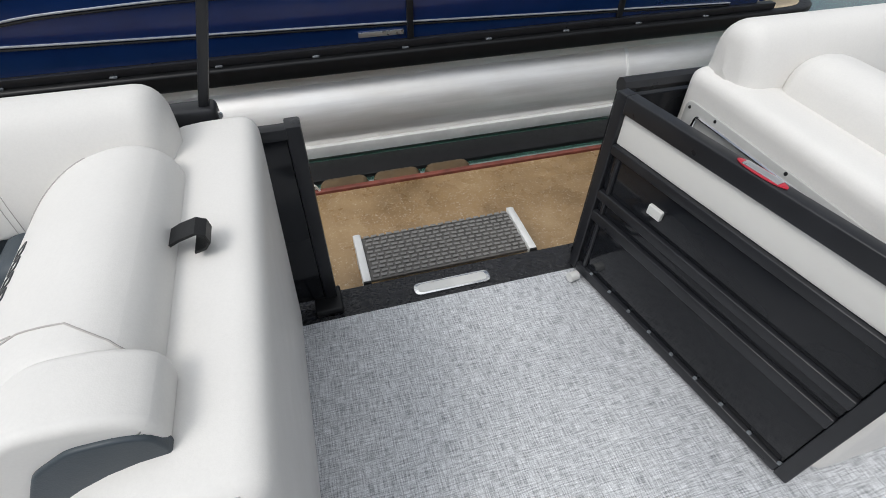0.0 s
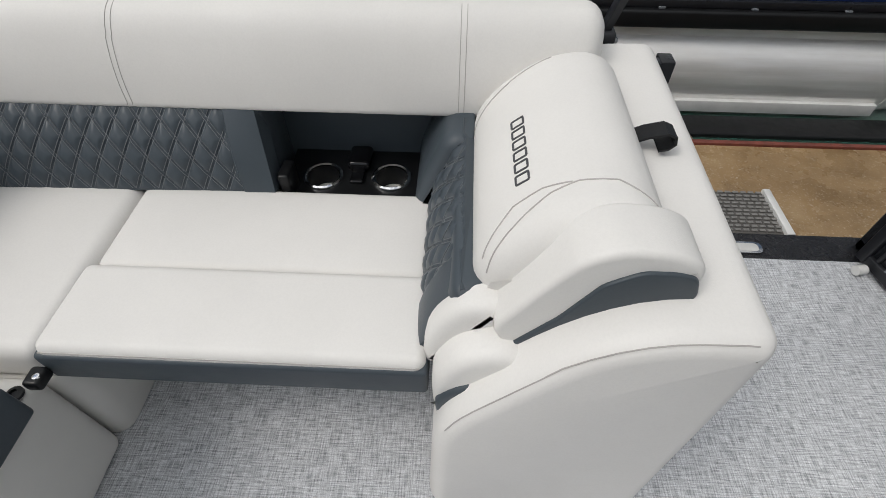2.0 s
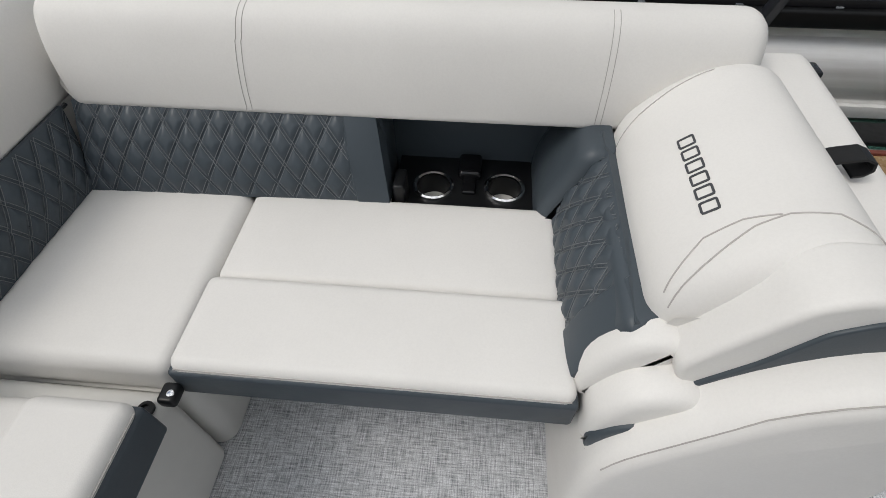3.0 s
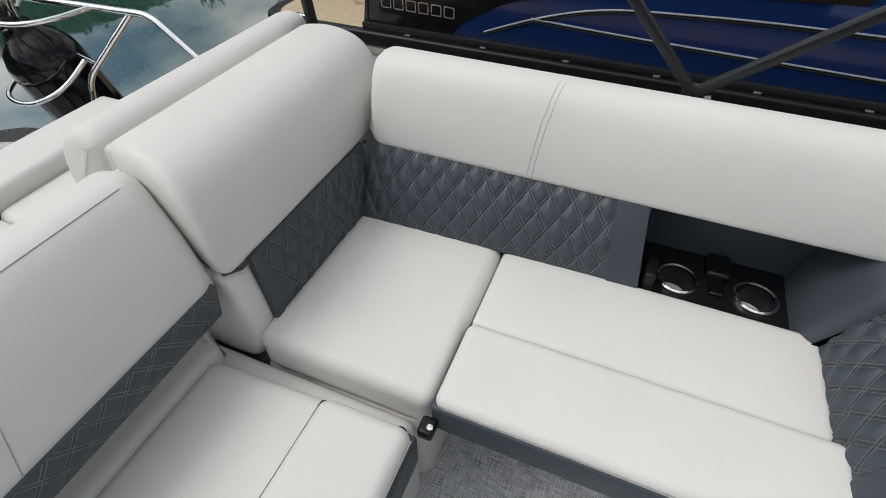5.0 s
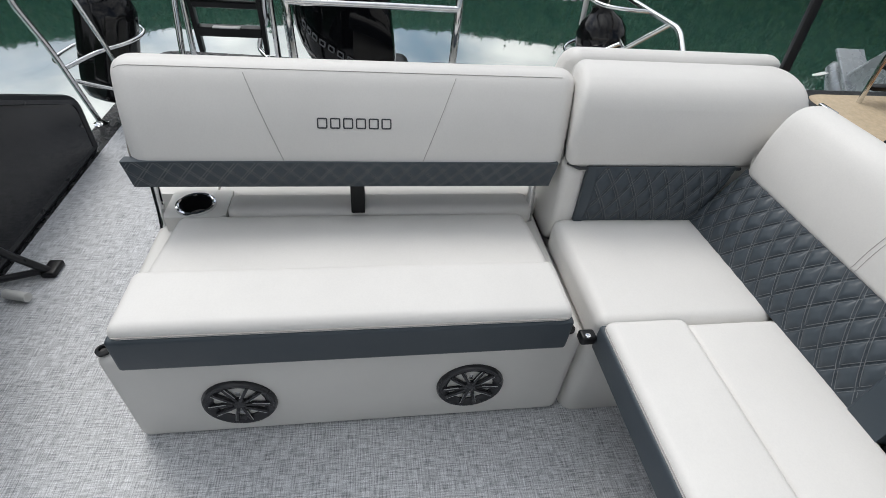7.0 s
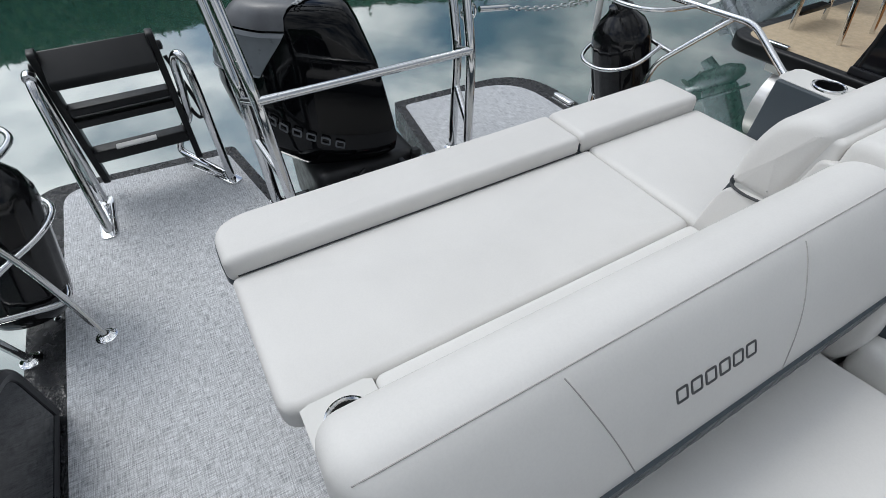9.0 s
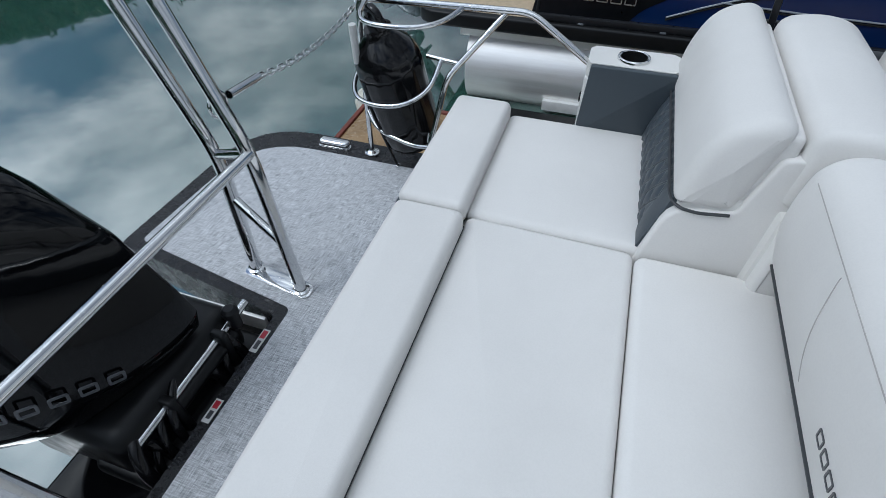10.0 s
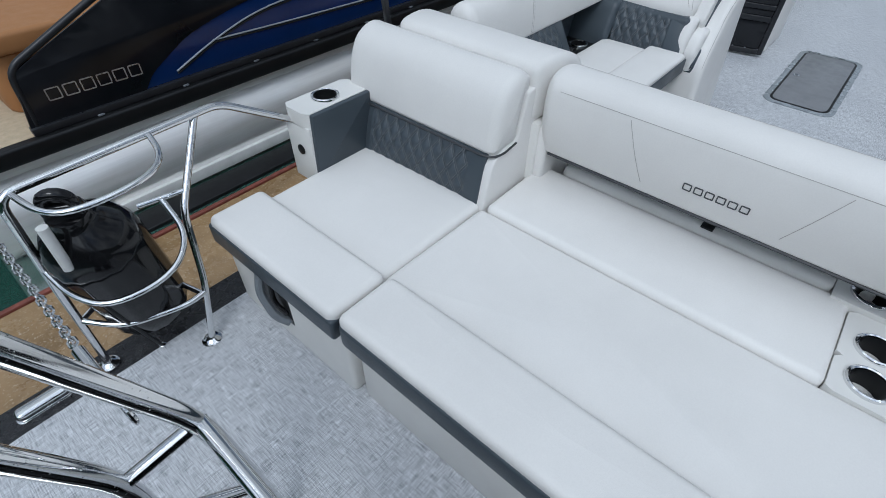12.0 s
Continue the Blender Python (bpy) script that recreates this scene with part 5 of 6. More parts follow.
# height, prow, stern, half width, bluntness of the prow
COWL_LEVELS = ((0.06, -3.08, -3.30, 0.11, 0.7), (0.10, -2.985, -3.42, 0.165, 0.75), (0.15, -2.930, -3.51, 0.20, 0.8), (0.21, -2.916, -3.56, 0.214, 0.8), (0.30, -2.930, -3.61, 0.216, 0.8), (0.42, -2.955, -3.64, 0.212, 0.75), (0.52, -2.978, -3.635, 0.20, 0.7), (0.61, -3.022, -3.60, 0.185, 0.6), (0.66, -3.052, -3.55, 0.176, 0.52), (0.70, -3.085, -3.50, 0.163, 0.45), (0.724, -3.135, -3.46, 0.145, 0.38), (0.735, -3.180, -3.42, 0.118, 0.33))


def cowl_half(level, u):
    """Half width of the cowl at u, 0 at the prow and 1 at the stern."""
    fore = min(1.0, u / 0.52)
    fore = fore + 0.25 * fore * (1 - fore)
    aft = max(0.0, (u - 0.62) / 0.38)
    return level[3] * fore ** level[4] * (1 - 0.12 * aft) * math.sqrt(max(0.0, 1 - aft ** 5))


def cowl_mesh(off=0.0):
    bm = bmesh.new()
    n = 22
    rings = []
    for L in COWL_LEVELS:
        us = [0.5 - 0.5 * math.cos(math.pi * i / n) for i in range(n + 1)]
        at = lambda u, g: (L[1] + off + (L[2] - L[1] - 2 * off) * u, 0.26 + g * (cowl_half(L, u) + (off if 0 < u < 1 else 0)), L[0] + (off if L[0] > 0.68 else 0))
        rings.append([bm.verts.new(at(u, 1)) for u in us] + [bm.verts.new(at(u, -1)) for u in us[-2:0:-1]])
    for A, B in zip(rings, rings[1:]):
        for i in range(len(A)):
            bm.faces.new((A[i - 1], A[i], B[i], B[i - 1]))
    for R in (rings[0], rings[-1]):
        bm.faces.new(R)
    bmesh.ops.recalc_face_normals(bm, faces=bm.faces[:])
    for f in bm.faces:
        f.smooth = len(f.verts) == 4
    return bm


def cowl_patch(off, cuts, thick=0.004):
    """The piece of the cowl's skin that lies behind every cut (point, outward normal)."""
    bm = cowl_mesh(off)
    for co, no in cuts:
        bmesh.ops.bisect_plane(bm, geom=bm.verts[:] + bm.edges[:] + bm.faces[:], plane_co=co, plane_no=no, clear_outer=True)
    bmesh.ops.solidify(bm, geom=bm.faces[:], thickness=thick)
    return moved(bm, TURN)


cowl = part("cowl", moved(cowl_mesh(), TURN), GLOSS, motor, "gloss black cowl")
part("cowl_cap", cowl_patch(0.006, [((-3.172, 0.26, 0.72), (1, -0.38, 0.06)), ((-3.172, 0.26, 0.72), (1, 0.38, 0.06)), ((0, 0, 0.660), (0, 0, -1))]), COWL, motor, "rough grey cowl top beaded with rain")
for k in (-1, 1):
    edge = [((-3.225, 0, 0.655), (0.82, 0, -0.57)), ((-3.585, 0, 0.5), (-1, 0, 0)), ((0, 0.26 + k * 0.05, 0), (0, -k, 0))]
    gp = part("flank_panel", cowl_patch(0.005, edge + [((0, 0, 0.500), (0, 0, -1)), ((0, 0, 0.636), (0, 0, 1))]), GREYCOWL, motor, "grey flank panel")
    part("flank_rim", cowl_patch(0.009, edge + [((0, 0, 0.637), (0, 0, -1)), ((0, 0, 0.652), (0, 0, 1))], 0.006), STRIPE, gp, "pale raised rim")
    part("flank_lip", cowl_patch(0.008, edge + [((0, 0, 0.492), (0, 0, -1)), ((0, 0, 0.4995), (0, 0, 1))], 0.006), STRIPE, gp, "pale lower lip")
marks((-3.32, 0.215, 0.7412), (0.81, 0.58, 0), (-0.58, 0.81, 0), 4, 0.046, 0.040, 0.066, 0.014, SILVER, motor, "silver maker's mark", TURN)
marks((-3.207, 0.225, 0.7412), (-0.12, 1, 0), (-1, -0.12, 0), 8, 0.021, 0.017, 0.021, 0.004, SILVER, motor, "silver maker's mark", TURN)
for i in range(7):
    x, z = -3.365 + 0.046 * i, 0.345 - 0.021 * i
    L = (0, -2.918, -3.585, 0.216, 0.8)
    y0, y1 = (0.26 - cowl_half(L, (L[1] - q) / (L[1] - L[2])) for q in (x - 0.02, x + 0.02))
    marks((x, (y0 + y1) / 2 - 0.008, z), (0.04, y1 - y0, -0.018), (0.012, 0, 0.05), 1, 0.05, 0.038, 0.034, 0.006, COWL, motor, "grey maker's mark", TURN, 0.002)
part("chin", rbox(-3.48, -2.93, -0.02, 0.48, -0.28, 0.12, 0.06, 4), BLACK, motor)
part("mid_section", rbox(-3.42, -3.16, 0.17, 0.35, -0.62, 0.10, 0.05, 4), BLACK, motor)
part("anti_vent_plate", rbox(-3.62, -3.08, 0.14, 0.38, -0.66, -0.63, 0.01, 2), BLACK, motor)
part("lower_unit", lathe([(0, -0.30), (0.04, -0.28), (0.065, -0.12), (0.065, 0.10), (0.05, 0.20), (0, 0.26)], (-3.30, 0.26, -0.90), 24, Matrix.Rotation(radians(90), 3, "Y")), BLACK, motor)
part("bracket", rbox(-3.12, -2.90, 0.13, 0.16, -0.35, 0.10, 0.01, 2), BLACK, motor, "black transom bracket")
part("bracket", rbox(-3.12, -2.90, 0.36, 0.39, -0.35, 0.10, 0.01, 2), BLACK, motor, "black transom bracket")
part("swivel_bracket", rbox(-3.12, -2.885, -0.04, 0.50, -0.52, -0.06, 0.03, 3), BLACK, motor, "black swivel bracket")
part("steering_tube", tube([(-2.935, 0.02, 0.06), (-2.935, 0.52, 0.07)], 0.014, 0, 12), CHROME, motor, "bright steering tube")
part("steering_ram", tube([(-2.93, 0.12, 0.03), (-2.93, 0.42, 0.03)], 0.026, 0, 14), BLACK, motor)
part("tilt_pin", lathe([(0.020, 0), (0.020, 0.05), (0.026, 0.055), (0.026, 0.075), (0.016, 0.085), (0, 0.085)], (-2.915, 0.44, 0.06), 20), BLACK, motor, "black knob")
for k, (y0, y1, zz) in enumerate(((0.05, 0.20, 0.02), (0.10, 0.30, 0.05), (0.32, 0.48, 0.0), (0.0, 0.16, -0.03))):
    part("hose", tube([(-2.885, y0, zz - 0.12), (-2.90, y0 + 0.01, zz), (-2.95, (y0 + y1) / 2, zz + 0.05), (-3.03, y1, zz)], 0.013, 0.05, 10), RUBBER, motor, "black rigging hose")
part("transom_pod", rbox(-3.22, -2.864, -0.16, 0.56, -0.62, -0.10, 0.02, 2), GLOSS, motor, "black motor pod plate")
for y0, y1, x0, x1 in ((0.395, 0.485, -2.862, -2.836), (0.150, 0.225, -2.858, -2.832)):
    wt = thing("warning_label", ((x0 + x1) / 2, (y0 + y1) / 2, -0.004), "white and orange-red warning label stuck on the motor well edge", "label", "well labels")
    part("backing", rbox(x0, x1, y0, y1, -0.004, -0.0025, 0.0005, 1), PALE, wt)
    part("red_bar", rbox(x0 + 0.004, x1 - 0.004, y0 + (y1 - y0) * 0.6, y1 - 0.006, -0.0026, -0.0018, 0.0003, 1), RED, wt, "orange-red bar")
    part("text_bar", rbox(x0 + 0.006, x1 - 0.006, y0 + 0.012, y0 + (y1 - y0) * 0.5, -0.0026, -0.0018, 0.0003, 1), MARK, wt, "unreadable dark lettering")
part("inner_wall", rbox(-3.45, -2.90, 0.530, 0.545, -0.16, -0.03, 0.004, 1), ALU, motor, "bare aluminium well side")
for y0, z0, y1, z1, x1 in ((-0.02, -0.10, 0.10, 0.04, -3.05), (0.06, -0.16, 0.02, 0.00, -3.12), (0.30, -0.14, 0.24, 0.03, -3.02), (0.40, -0.12, 0.36, 0.05, -3.06)):
    part("hose", tube([(-2.885, y0, z0), (-2.90, y0, z0 + 0.12), (-2.96, (y0 + y1) / 2, z1 + 0.05), (x1, y1, z1)], 0.018, 0.06, 12), RUBBER, motor, "thick black rigging hose")


# ---- boarding ladder at the starboard stern ----
lad = thing("boarding_ladder", (-3.4, -0.6, 0), "folded boarding ladder with black treads and steel rails", "ladder")
for y in (-0.862, -0.343):
    s = -1 if y < -0.6 else 1
    if s < 0:
        part("rail", tube([(-3.20, y, 0.0), (-3.27, y, 0.25), (-3.37, y, 0.545), (-3.42, y, 0.59), (-3.47, y, 0.55), (-3.45, y, 0.30), (-3.42, y, 0.02)], 0.0175, 0.06, 14), CHROME, lad)
        part("base_plate", prism([(p.x, p.y) for p in fillet([(-3.15, y - 0.032), (-3.15, y + 0.032), (-3.47, y + 0.032), (-3.47, y - 0.032)], 0.03)], 0.0, 0.007, 0.002, "z", 2), CHROME, lad, "polished base plate")
    else:
        part("rail", tube([(-3.320, -0.330, 0.0), (-3.326, -0.334, 0.21), (-3.336, -0.339, 0.47), (-3.352, -0.350, 0.600), (-3.418, -0.384, 0.555), (-3.430, -0.388, 0.44), (-3.468, -0.402, 0.28), (-3.570, -0.462, 0.17), (-3.635, -0.505, 0.045), (-3.350, -0.350, 0.022)], 0.0175, 0.05, 14), CHROME, lad, "looped steel hand rail")
        part("base_plate", moved(prism([(p.x, p.y) for p in fillet([(-0.26, -0.034), (0.045, -0.034), (0.045, 0.034), (-0.26, 0.034)], 0.03)], 0.0, 0.007, 0.002, "z", 2), Matrix.Translation((-3.32, -0.33, 0)) @ Matrix.Rotation(radians(28), 4, "Z")), CHROME, lad, "polished base plate")
    ya = -0.825 if s < 0 else -0.428
    part("side_arm", prism([(p.x, p.y) for p in fillet([(-3.52, 0.06), (-3.47, 0.06), (-3.43, 0.45), (-3.43, 0.655), (-3.49, 0.665), (-3.50, 0.45)], 0.02)], ya - 0.014, ya + 0.014, 0.005, "y", 2), BLACK, lad, "black folding side arm")
    part("hinge_knob", lathe([(0.018, 0), (0.018, 0.012), (0.008, 0.016), (0, 0.016)], (-3.46, ya + 0.014 * s, 0.60), 16, Matrix.Rotation(radians(90 * -s), 3, "X")), BLACK, lad)
    if s < 0:
        part("grip", tube([(-3.395, y, 0.585), (-3.42, y, 0.592), (-3.445, y, 0.583)], 0.0205, 0.01, 14), CHROME, lad)
for z, x, h in ((0.20, -3.485, 0.035), (0.36, -3.475, 0.022), (0.415, -3.47, 0.022)):
    part("tread", prism([(p.x, p.y) for p in fillet([(x - 0.035, z - h), (x + 0.030, z - h * 0.8), (x + 0.045, z + h * 0.9), (x - 0.02, z + h)], 0.008)], -0.812, -0.441, 0.005, "y", 2), BLACK, lad, "black ribbed tread")
part("tread", prism([(p.x, p.y) for p in fillet([(-3.49, 0.640), (-3.475, 0.652), (-3.375, 0.565), (-3.372, 0.535), (-3.39, 0.530), (-3.50, 0.615)], 0.008)], -0.812, -0.441, 0.005, "y", 2), BLACK, lad, "wide black top tread")
part("tread_strip", rbox(-3.465, -3.425, -0.72, -0.56, 0.232, 0.238, 0.002, 1), PALE, lad, "pale anti-slip strip")
part("strap", tube([(-3.445, -0.405, 0.56), (-3.43, -0.362, 0.40), (-3.42, -0.345, 0.29), (-3.45, -0.372, 0.27), (-3.46, -0.41, 0.40)], 0.008, 0.05, 8), BLACK, lad, "black hanging strap")

sg = thing("starboard_gate", (-1.1, -0.9, 0), "charcoal starboard gate standing ajar with dark panels", "gate")
sa, sb = Vector((-1.44, -1.02, 0)), Vector((-0.80, -0.76, 0))
sw = (sb - sa).length
sm = Matrix.Translation(sa) @ Matrix.Rotation(math.atan2(sb.y - sa.y, sb.x - sa.x), 4, "Z")
for nm_, u0, u1, z0, z1, d, mat in (("hinge_stile", 0, 0.034, 0.02, 0.645, 0.018, BLACK_TUBE), ("latch_stile", sw - 0.034, sw, 0.02, 0.645, 0.018, BLACK_TUBE),
                                   ("top_rail", 0.034, sw - 0.034, 0.598, 0.645, 0.018, BLACK_TUBE), ("bottom_rail", 0.034, sw - 0.034, 0.02, 0.054, 0.018, BLACK_TUBE),
                                   ("middle_bar", 0.034, sw - 0.034, 0.325, 0.355, 0.018, BLACK_TUBE), ("dark_panel", 0.034, sw - 0.034, 0.054, 0.325, 0.006, PANEL),
                                   ("dark_panel", 0.034, sw - 0.034, 0.355, 0.598, 0.006, PANEL)):
    part(nm_, moved(rbox(u0, u1, -d, d, z0, z1, 0.004, 2), sm), mat, sg)
part("roller", tube([(-1.415, -0.965, 0.020), (-1.395, -0.890, 0.020)], 0.016, 0, 16), PALE, sg, "pale rubber roller")
br = thing("fence_brace", (-1.5, -0.95, 0), "black folding brace bracket between fence and floor", "bracket")
part("bar", tube([(-1.455, -1.045, 0.30), (-1.49, -0.96, 0.13), (-1.525, -0.885, 0.015)], 0.013, 0.02, 10), BLACK_TUBE, br)
part("bar", tube([(-1.46, -1.04, 0.03), (-1.53, -0.90, 0.014)], 0.012, 0, 8), BLACK_TUBE, br)
part("foot", rbox(-1.575, -1.50, -0.905, -0.858, 0.0, 0.024, 0.008, 2), BLACK, br)


# ---- boarding step on the dock ----
stp = thing("boarding_step", (0.9, 1.83, -0.35), "aluminium boarding step with a dark perforated tread on the dock", "step")
for x in (0.545, 1.228):
    part("side_rail", rbox(x - 0.016, x + 0.016, 1.70, 1.965, -0.235, -0.176, 0.004, 1), ALU_PALE, stp, "bright square side rail")
    part("end_cap", rbox(x - 0.015, x + 0.015, 1.692, 1.701, -0.233, -0.178, 0.003, 1), BLACK, stp)
    for y in (1.72, 1.94):
        part("leg", rbox(x - 0.014, x + 0.014, y - 0.014, y + 0.014, -0.35, -0.23, 0.003, 1), ALU_PALE, stp)
part("tread_pan", rbox(0.561, 1.212, 1.712, 1.955, -0.205, -0.192, 0.003, 1), TREAD, stp)
slat = None
for i in range(11):
    y = 1.722 + i * 0.0222
    for j in range(20):
        x = 0.572 + j * 0.0322 + (0.008 if i % 2 else 0)
        if slat is None:
            o = part("tread_stud", rbox(x, x + 0.023, y, y + 0.013, -0.192, -0.186, 0.002, 1), STUD, stp)
            slat, sx, sy = o.data, x, y
        else:
            o = new("tread_stud", slat)
            o.parent = stp
            o.matrix_parent_inverse = Matrix.Translation(stp.location).inverted()
            o.matrix_basis = Matrix.Translation((x - sx, y - sy, 0))


# ---- the boat moored across the dock ----
nb = thing("pontoon_boat", (0, 4.6, -0.72), "navy and black pontoon boat with brushed aluminium tubes", "boat")
YB = 3.46
part("deck", sheet([(p.x, p.y) for p in fillet([(4.3, YB - 0.01), (-3.35, YB - 0.01), (-3.35, 5.9), (4.3, 5.9)], [0.3, 0.18, 0.18, 0.3], 6)], -0.055, -0.045), TAN, nb, "tan textured floor")
rr = fillet([(4.4, YB - 0.07), (-3.45, YB - 0.07), (-3.45, 5.98), (4.4, 5.98)], [0.35, 0.22, 0.22, 0.35], 6)
part("rub_rail", prism([(p.x, p.y) for p in rr], -0.155, -0.047, 0.02, "z", 3), BLACK, nb, "black rubbing rail")
part("under_deck", rbox(-3.1, 4.2, YB + 0.02, 5.88, -0.24, -0.156, 0.01, 1), ALU, nb, "aluminium under-deck skin")
for y in (3.66, 5.70):
    part("tube", tube([(-3.02, y, -0.49), (2.75, y, -0.49)], 0.31, 0, 48), ALU, nb, "brushed aluminium pontoon tube")
    b = lathe([(0.305, 0), (0.295, 0.25), (0.24, 0.62), (0.15, 0.98), (0.05, 1.22), (0, 1.27)], (2.745, y, -0.49), 40, Matrix.Rotation(radians(90), 3, "Y"))
    for v in b.verts:
        v.co.z += 0.16 * ((v.co.x - 2.745) / 1.27) ** 2
    part("nose_cone", b, ALU, nb, "tapered aluminium nose")
    part("weld_band", tube([(2.735, y, -0.49), (2.760, y, -0.49)], 0.3135, 0, 48), ALU_PALE, nb)
part("strake", rbox(-2.38, 2.7, 3.340, 3.40, -0.695, -0.612, 0.004, 1), ALU_PALE, nb, "pale aluminium strake")
part("blue_panel", rbox(-1.90, 3.75, YB, YB + 0.02, 0.0, 0.62, 0.004, 1), BLUE, nb, "navy metallic side panel")
part("blue_panel", prism([(p.x, p.y) for p in fillet([(3.75, 0.0), (4.1, 0.06), (4.15, 0.3), (3.75, 0.62)], 0.05)], YB, YB + 0.02, 0.004, "y", 2), BLUE, nb, "navy metallic bow panel")
sweep = [(-1.82, 0.08), (-1.52, 0.247), (-1.23, 0.318), (-0.97, 0.367), (-0.40, 0.415), (0.30, 0.45)]
part("black_panel", prism([(p.x, p.y) for p in fillet([(-2.56, -0.02), (-1.90, -0.02)] + sweep + [(0.34, 0.64), (-1.70, 0.64), (-2.50, 0.30)], [0.02, 0.02, 0.06, 0.1, 0.1, 0.1, 0.1, 0.02, 0.02, 0.06, 0.06], 3)], YB - 0.006, YB + 0.014, 0.003, "y", 2), PANEL, nb, "black stern panel with silver mark")
marks((-2.135, YB - 0.0065, 0.142), (1, 0, -0.02), (0, 0, 1), 6, 0.092, 0.075, 0.072, 0.007, SILVER, nb, "silver maker's mark")
for line in ([(-1.66, 0.05), (-1.32, 0.185), (-0.93, 0.288), (-0.14, 0.322), (1.5, 0.325), (3.7, 0.25)], [(-1.36, 0.172), (-0.85, 0.150), (1.12, 0.100), (3.5, 0.022)]):
    part("stripe", tube([(x, YB - 0.003, z) for x, z in line], 0.0058, 0.25, 8), STRIPE, nb, "silver accent stripe")
    part("shadow_line", tube([(x, YB - 0.001, z - 0.016) for x, z in line], 0.007, 0.25, 8), BLACK, nb)
part("panel_sill", rbox(-2.56, 3.9, YB - 0.03, YB + 0.03, -0.045, 0.0, 0.006, 1), BLACK_TUBE, nb)
part("top_rail", tube([(-2.52, YB + 0.01, 0.0), (-2.50, YB + 0.01, 0.32), (-1.70, YB + 0.01, 0.68), (3.9, YB + 0.01, 0.68)], 0.020, 0.08, 10), BLACK_TUBE, nb)
for x in (1.14, 2.6):
    part("post", rbox(x - 0.02, x + 0.02, YB - 0.02, YB + 0.02, 0.0, 1.6, 0.005, 1), BLACK_TUBE, nb)
part("badge", rbox(0.82, 1.10, YB - 0.012, YB, 0.030, 0.060, 0.004, 1), SILVER, nb, "silver badge strip")
for x in np.arange(-2.2, 3.6, 0.55):
    part("rail_clip", rbox(x - 0.02, x + 0.02, YB - 0.045, YB - 0.028, -0.046, -0.036, 0.003, 1), GREYCOWL, nb)
part("stern_cleat", rbox(-3.15, -2.98, YB - 0.02, YB + 0.02, -0.045, -0.022, 0.01, 2), CHROME, nb)
part("tan_wall", rbox(-1.3, 3.6, 5.6, 5.75, -0.04, 0.62, 0.02, 1), TANSEAT, nb)

ts = thing("tan_boat_seat", (-1.9, 4.3, -0.045), "caramel vinyl stern seat on the tan boat floor", "seat")
part("base", prism([(p.x, p.y) for p in fillet([(-2.55, 3.78), (-1.5, 3.78), (-1.5, 5.2), (-2.55, 5.2)], 0.12, 6)], -0.045, 0.30, 0.02, "z", 3), TANSEAT, ts, "caramel vinyl base")
part("cushion", prism([(p.x, p.y) for p in fillet([(-2.60, 3.74), (-1.5, 3.74), (-1.5, 5.2), (-2.60, 5.2)], 0.12, 6)], 0.30, 0.42, 0.03, "z", 4), TANSEAT, ts)
part("back", rbox(-1.75, -1.45, 3.70, 5.2, 0.40, 0.72, 0.08, 4), TANSEAT, ts)
part("vent", lathe([(0.05, 0), (0.05, 0.006), (0.03, 0.008), (0, 0.004)], (-2.3, 3.778, 0.16), 24, Matrix.Rotation(radians(90), 3, "X")), BLACK, ts, "black oval vent")

nl = thing("stern_hoops", (-3.1, 4.1, -0.045), "polished steel ladder hoops at the moored boat's stern", "ladder")
for y in (3.85, 4.28):
    part("hoop", tube([(-2.85, y, -0.045), (-2.90, y, 0.35), (-3.02, y, 0.55), (-3.18, y, 0.53), (-3.24, y, 0.30), (-3.22, y, -0.045)], 0.018, 0.10, 12), CHROME, nl)
part("cross_rail", tube([(-2.93, 3.85, 0.42), (-2.93, 4.28, 0.42)], 0.014, 0, 10), CHROME, nl)
for z in (0.05, 0.2):
    part("tread", rbox(-3.28, -3.20, 3.88, 4.25, z, z + 0.03, 0.006, 1), BLACK, nl)

nm = thing("outboard_motor", (-3.7, 4.75, -0.4), "tilted black outboard on the moored boat with a grey leg", "outboard motor")
tilt = Matrix.Translation((-3.5, 4.75, 0.1)) @ Matrix.Rotation(radians(38), 4, "Y")
part("cowl", moved(prism([(p.x, p.y) for p in fillet([(0.10, 0.05), (0.08, 0.45), (-0.1, 0.62), (-0.42, 0.55), (-0.52, 0.25), (-0.35, 0.0)], 0.10, 5)], -0.2, 0.2, 0.09, "y", 5, belly=0.01), tilt), GLOSS, nm, "gloss black cowl")
part("leg", moved(rbox(-0.38, -0.02, -0.11, 0.11, -0.74, 0.05, 0.06, 4), tilt), GEAR, nm)
part("gearcase", moved(lathe([(0, -0.40), (0.07, -0.35), (0.115, -0.12), (0.11, 0.16), (0.06, 0.30), (0, 0.34)], (-0.2, 0, -0.82), 24, Matrix.Rotation(radians(90), 3, "Y")), tilt), GEAR, nm, "grey gearcase")
part("anti_vent_plate", moved(rbox(-0.62, 0.05, -0.15, 0.15, -0.66, -0.63, 0.012, 2), tilt), GEAR, nm)
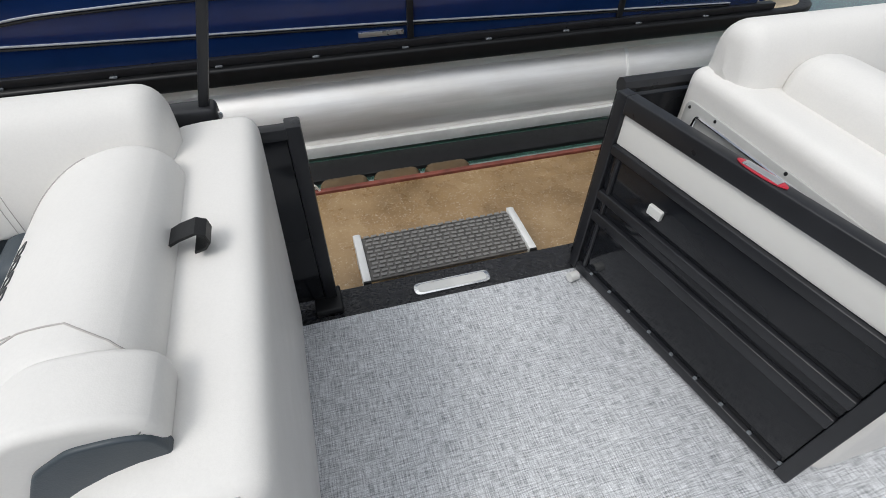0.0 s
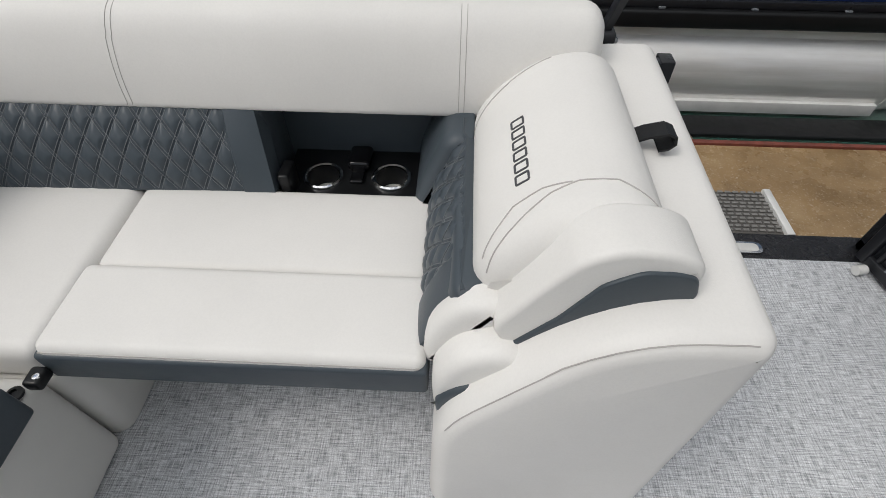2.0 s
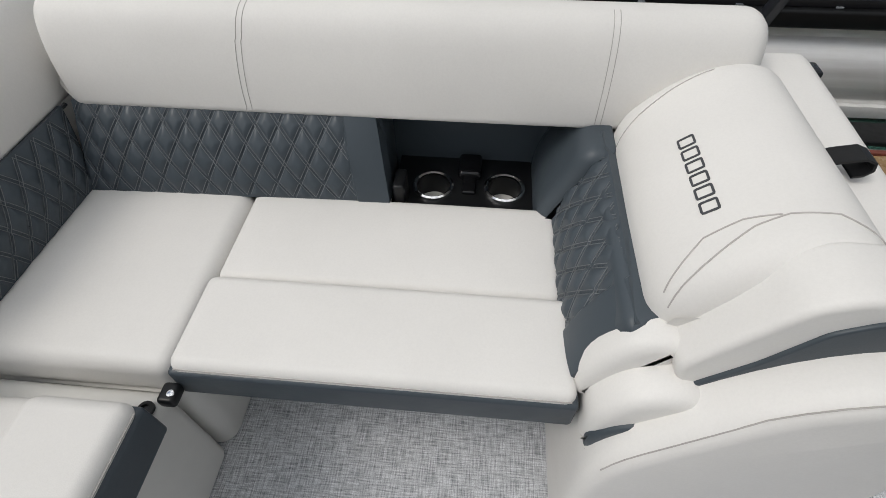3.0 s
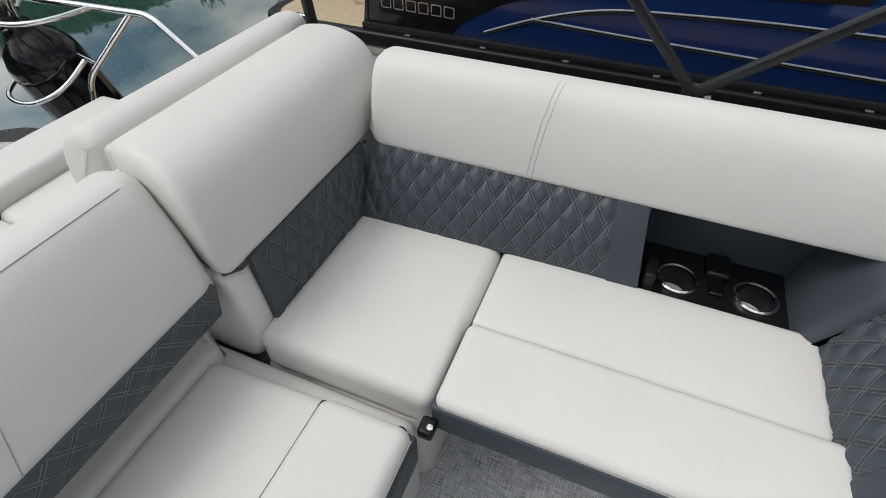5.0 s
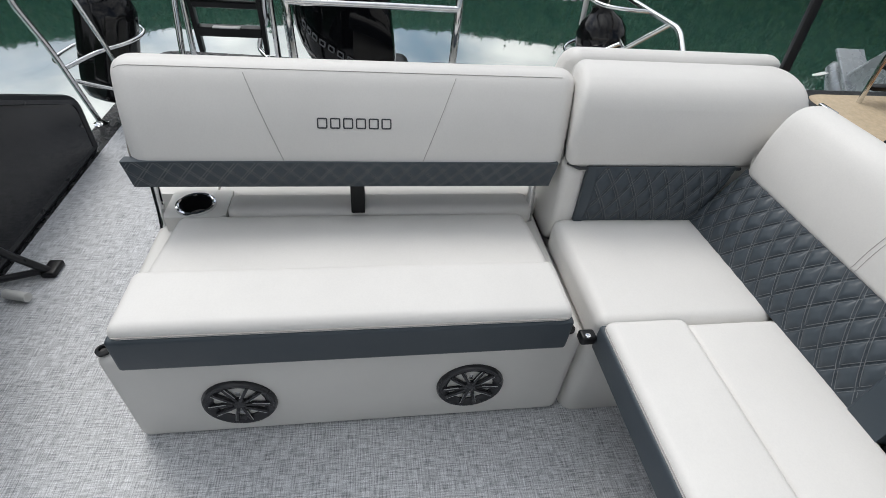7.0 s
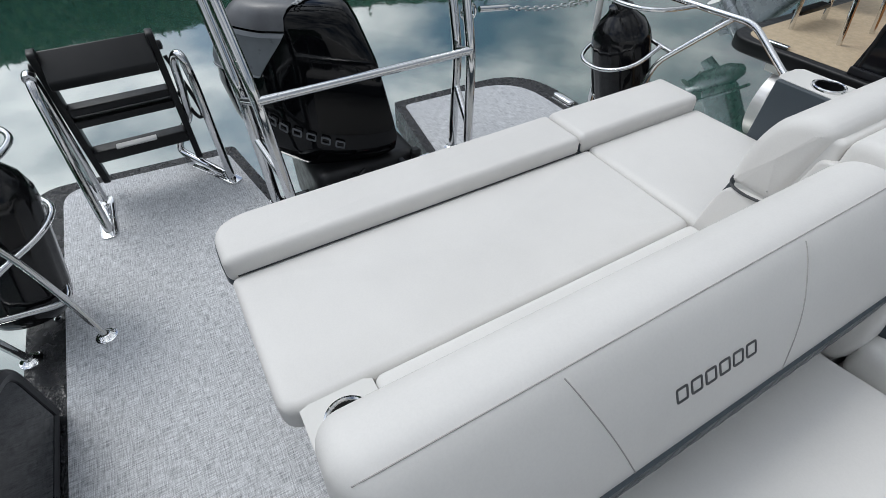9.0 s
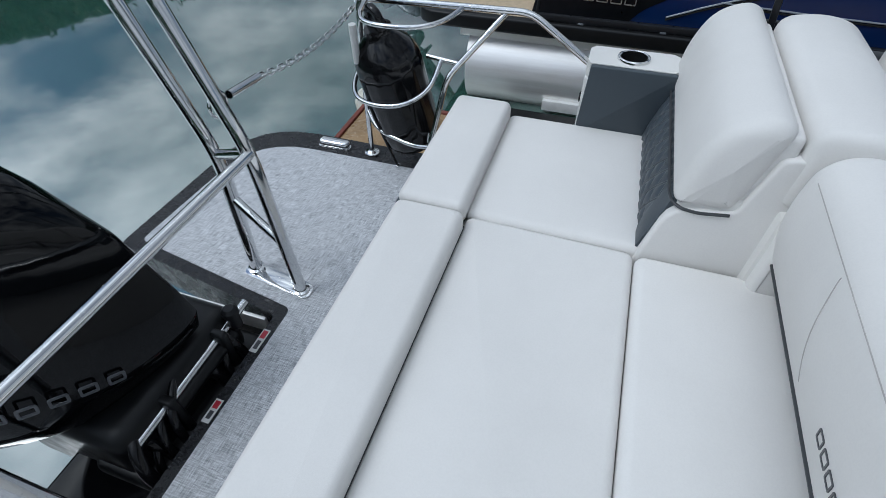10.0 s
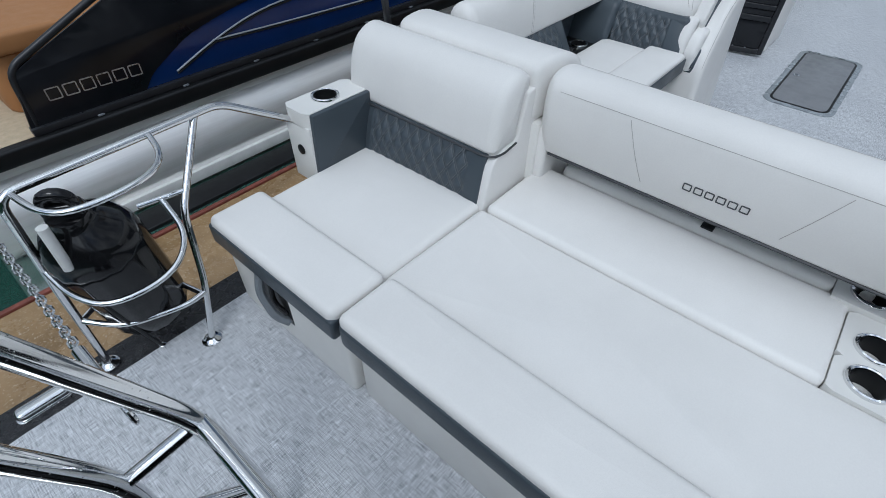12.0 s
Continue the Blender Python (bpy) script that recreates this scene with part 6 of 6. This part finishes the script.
part("skeg", moved(prism([(-0.30, -0.86), (-0.10, -0.86), (-0.20, -1.06), (-0.34, -1.04)], -0.012, 0.012, 0.004, "y", 2), tilt), GEAR, nm)
for k in range(3):
    blade = prism([(p.x, p.y) for p in fillet([(0.02, 0.03), (0.09, 0.10), (0.06, 0.19), (-0.03, 0.19), (-0.06, 0.08)], 0.04, 4)], -0.004, 0.004, 0.002, "y", 2)
    m = tilt @ Matrix.Translation((-0.50, 0, -0.82)) @ Matrix.Rotation(k * 2 * math.pi / 3, 4, "X") @ Matrix.Rotation(radians(55), 4, "Z")
    part("propeller_blade", moved(blade, m), ALU_PALE, nm)

# Beams made long and black to put in the shade beneath the boat.
lift = thing("lift_shade_beam", (0.2, 3.2, -0.72), "dark steel lift beams, also filling in the black shade under the moored boat", "beam")
part("beam", rbox(-2.7, 3.2, 3.08, 3.30, -0.82, -0.690, 0.012, 2), BLACK, lift)
part("beam", rbox(-2.7, 3.2, 3.55, 3.80, -0.86, -0.74, 0.012, 2), BLACK, lift)
for x in (-2.2, 0.0, 2.2):
    part("cross_beam", rbox(x - 0.06, x + 0.06, 2.62, 5.4, -0.90, -0.76, 0.012, 1), BLACK, lift)
for k in range(5):
    x = -0.1 + k * 0.34
    f = thing("dock_float", (x, 2.95, -0.72), "brown moulded float block under the boat lift", "float", "lift floats")
    part("block", rbox(x - 0.155, x + 0.155, 2.84, 3.06, -0.84, -0.645, 0.06, 3), FLOAT, f)
bu = thing("mooring_buoy", (-3.68, 3.06, -0.72), "weathered white mushroom buoy floating beside the dock", "buoy")
part("body", lathe([(0, -0.12), (0.10, -0.10), (0.165, -0.02), (0.175, 0.05), (0.15, 0.11), (0.09, 0.145), (0.06, 0.15), (0.055, 0.175), (0.03, 0.19), (0, 0.19)], (-3.68, 3.06, -0.72), 30), BUOY, bu)
part("rope_hook", tube([(0.36, 2.515, -0.345), (0.38, 2.515, -0.30), (0.41, 2.515, -0.30), (0.43, 2.515, -0.345)], 0.006, 0.015, 8), ALU_PALE, thing("dock_ring", (0.395, 2.515, -0.345), "small steel ring on the dock edge", "ring"))
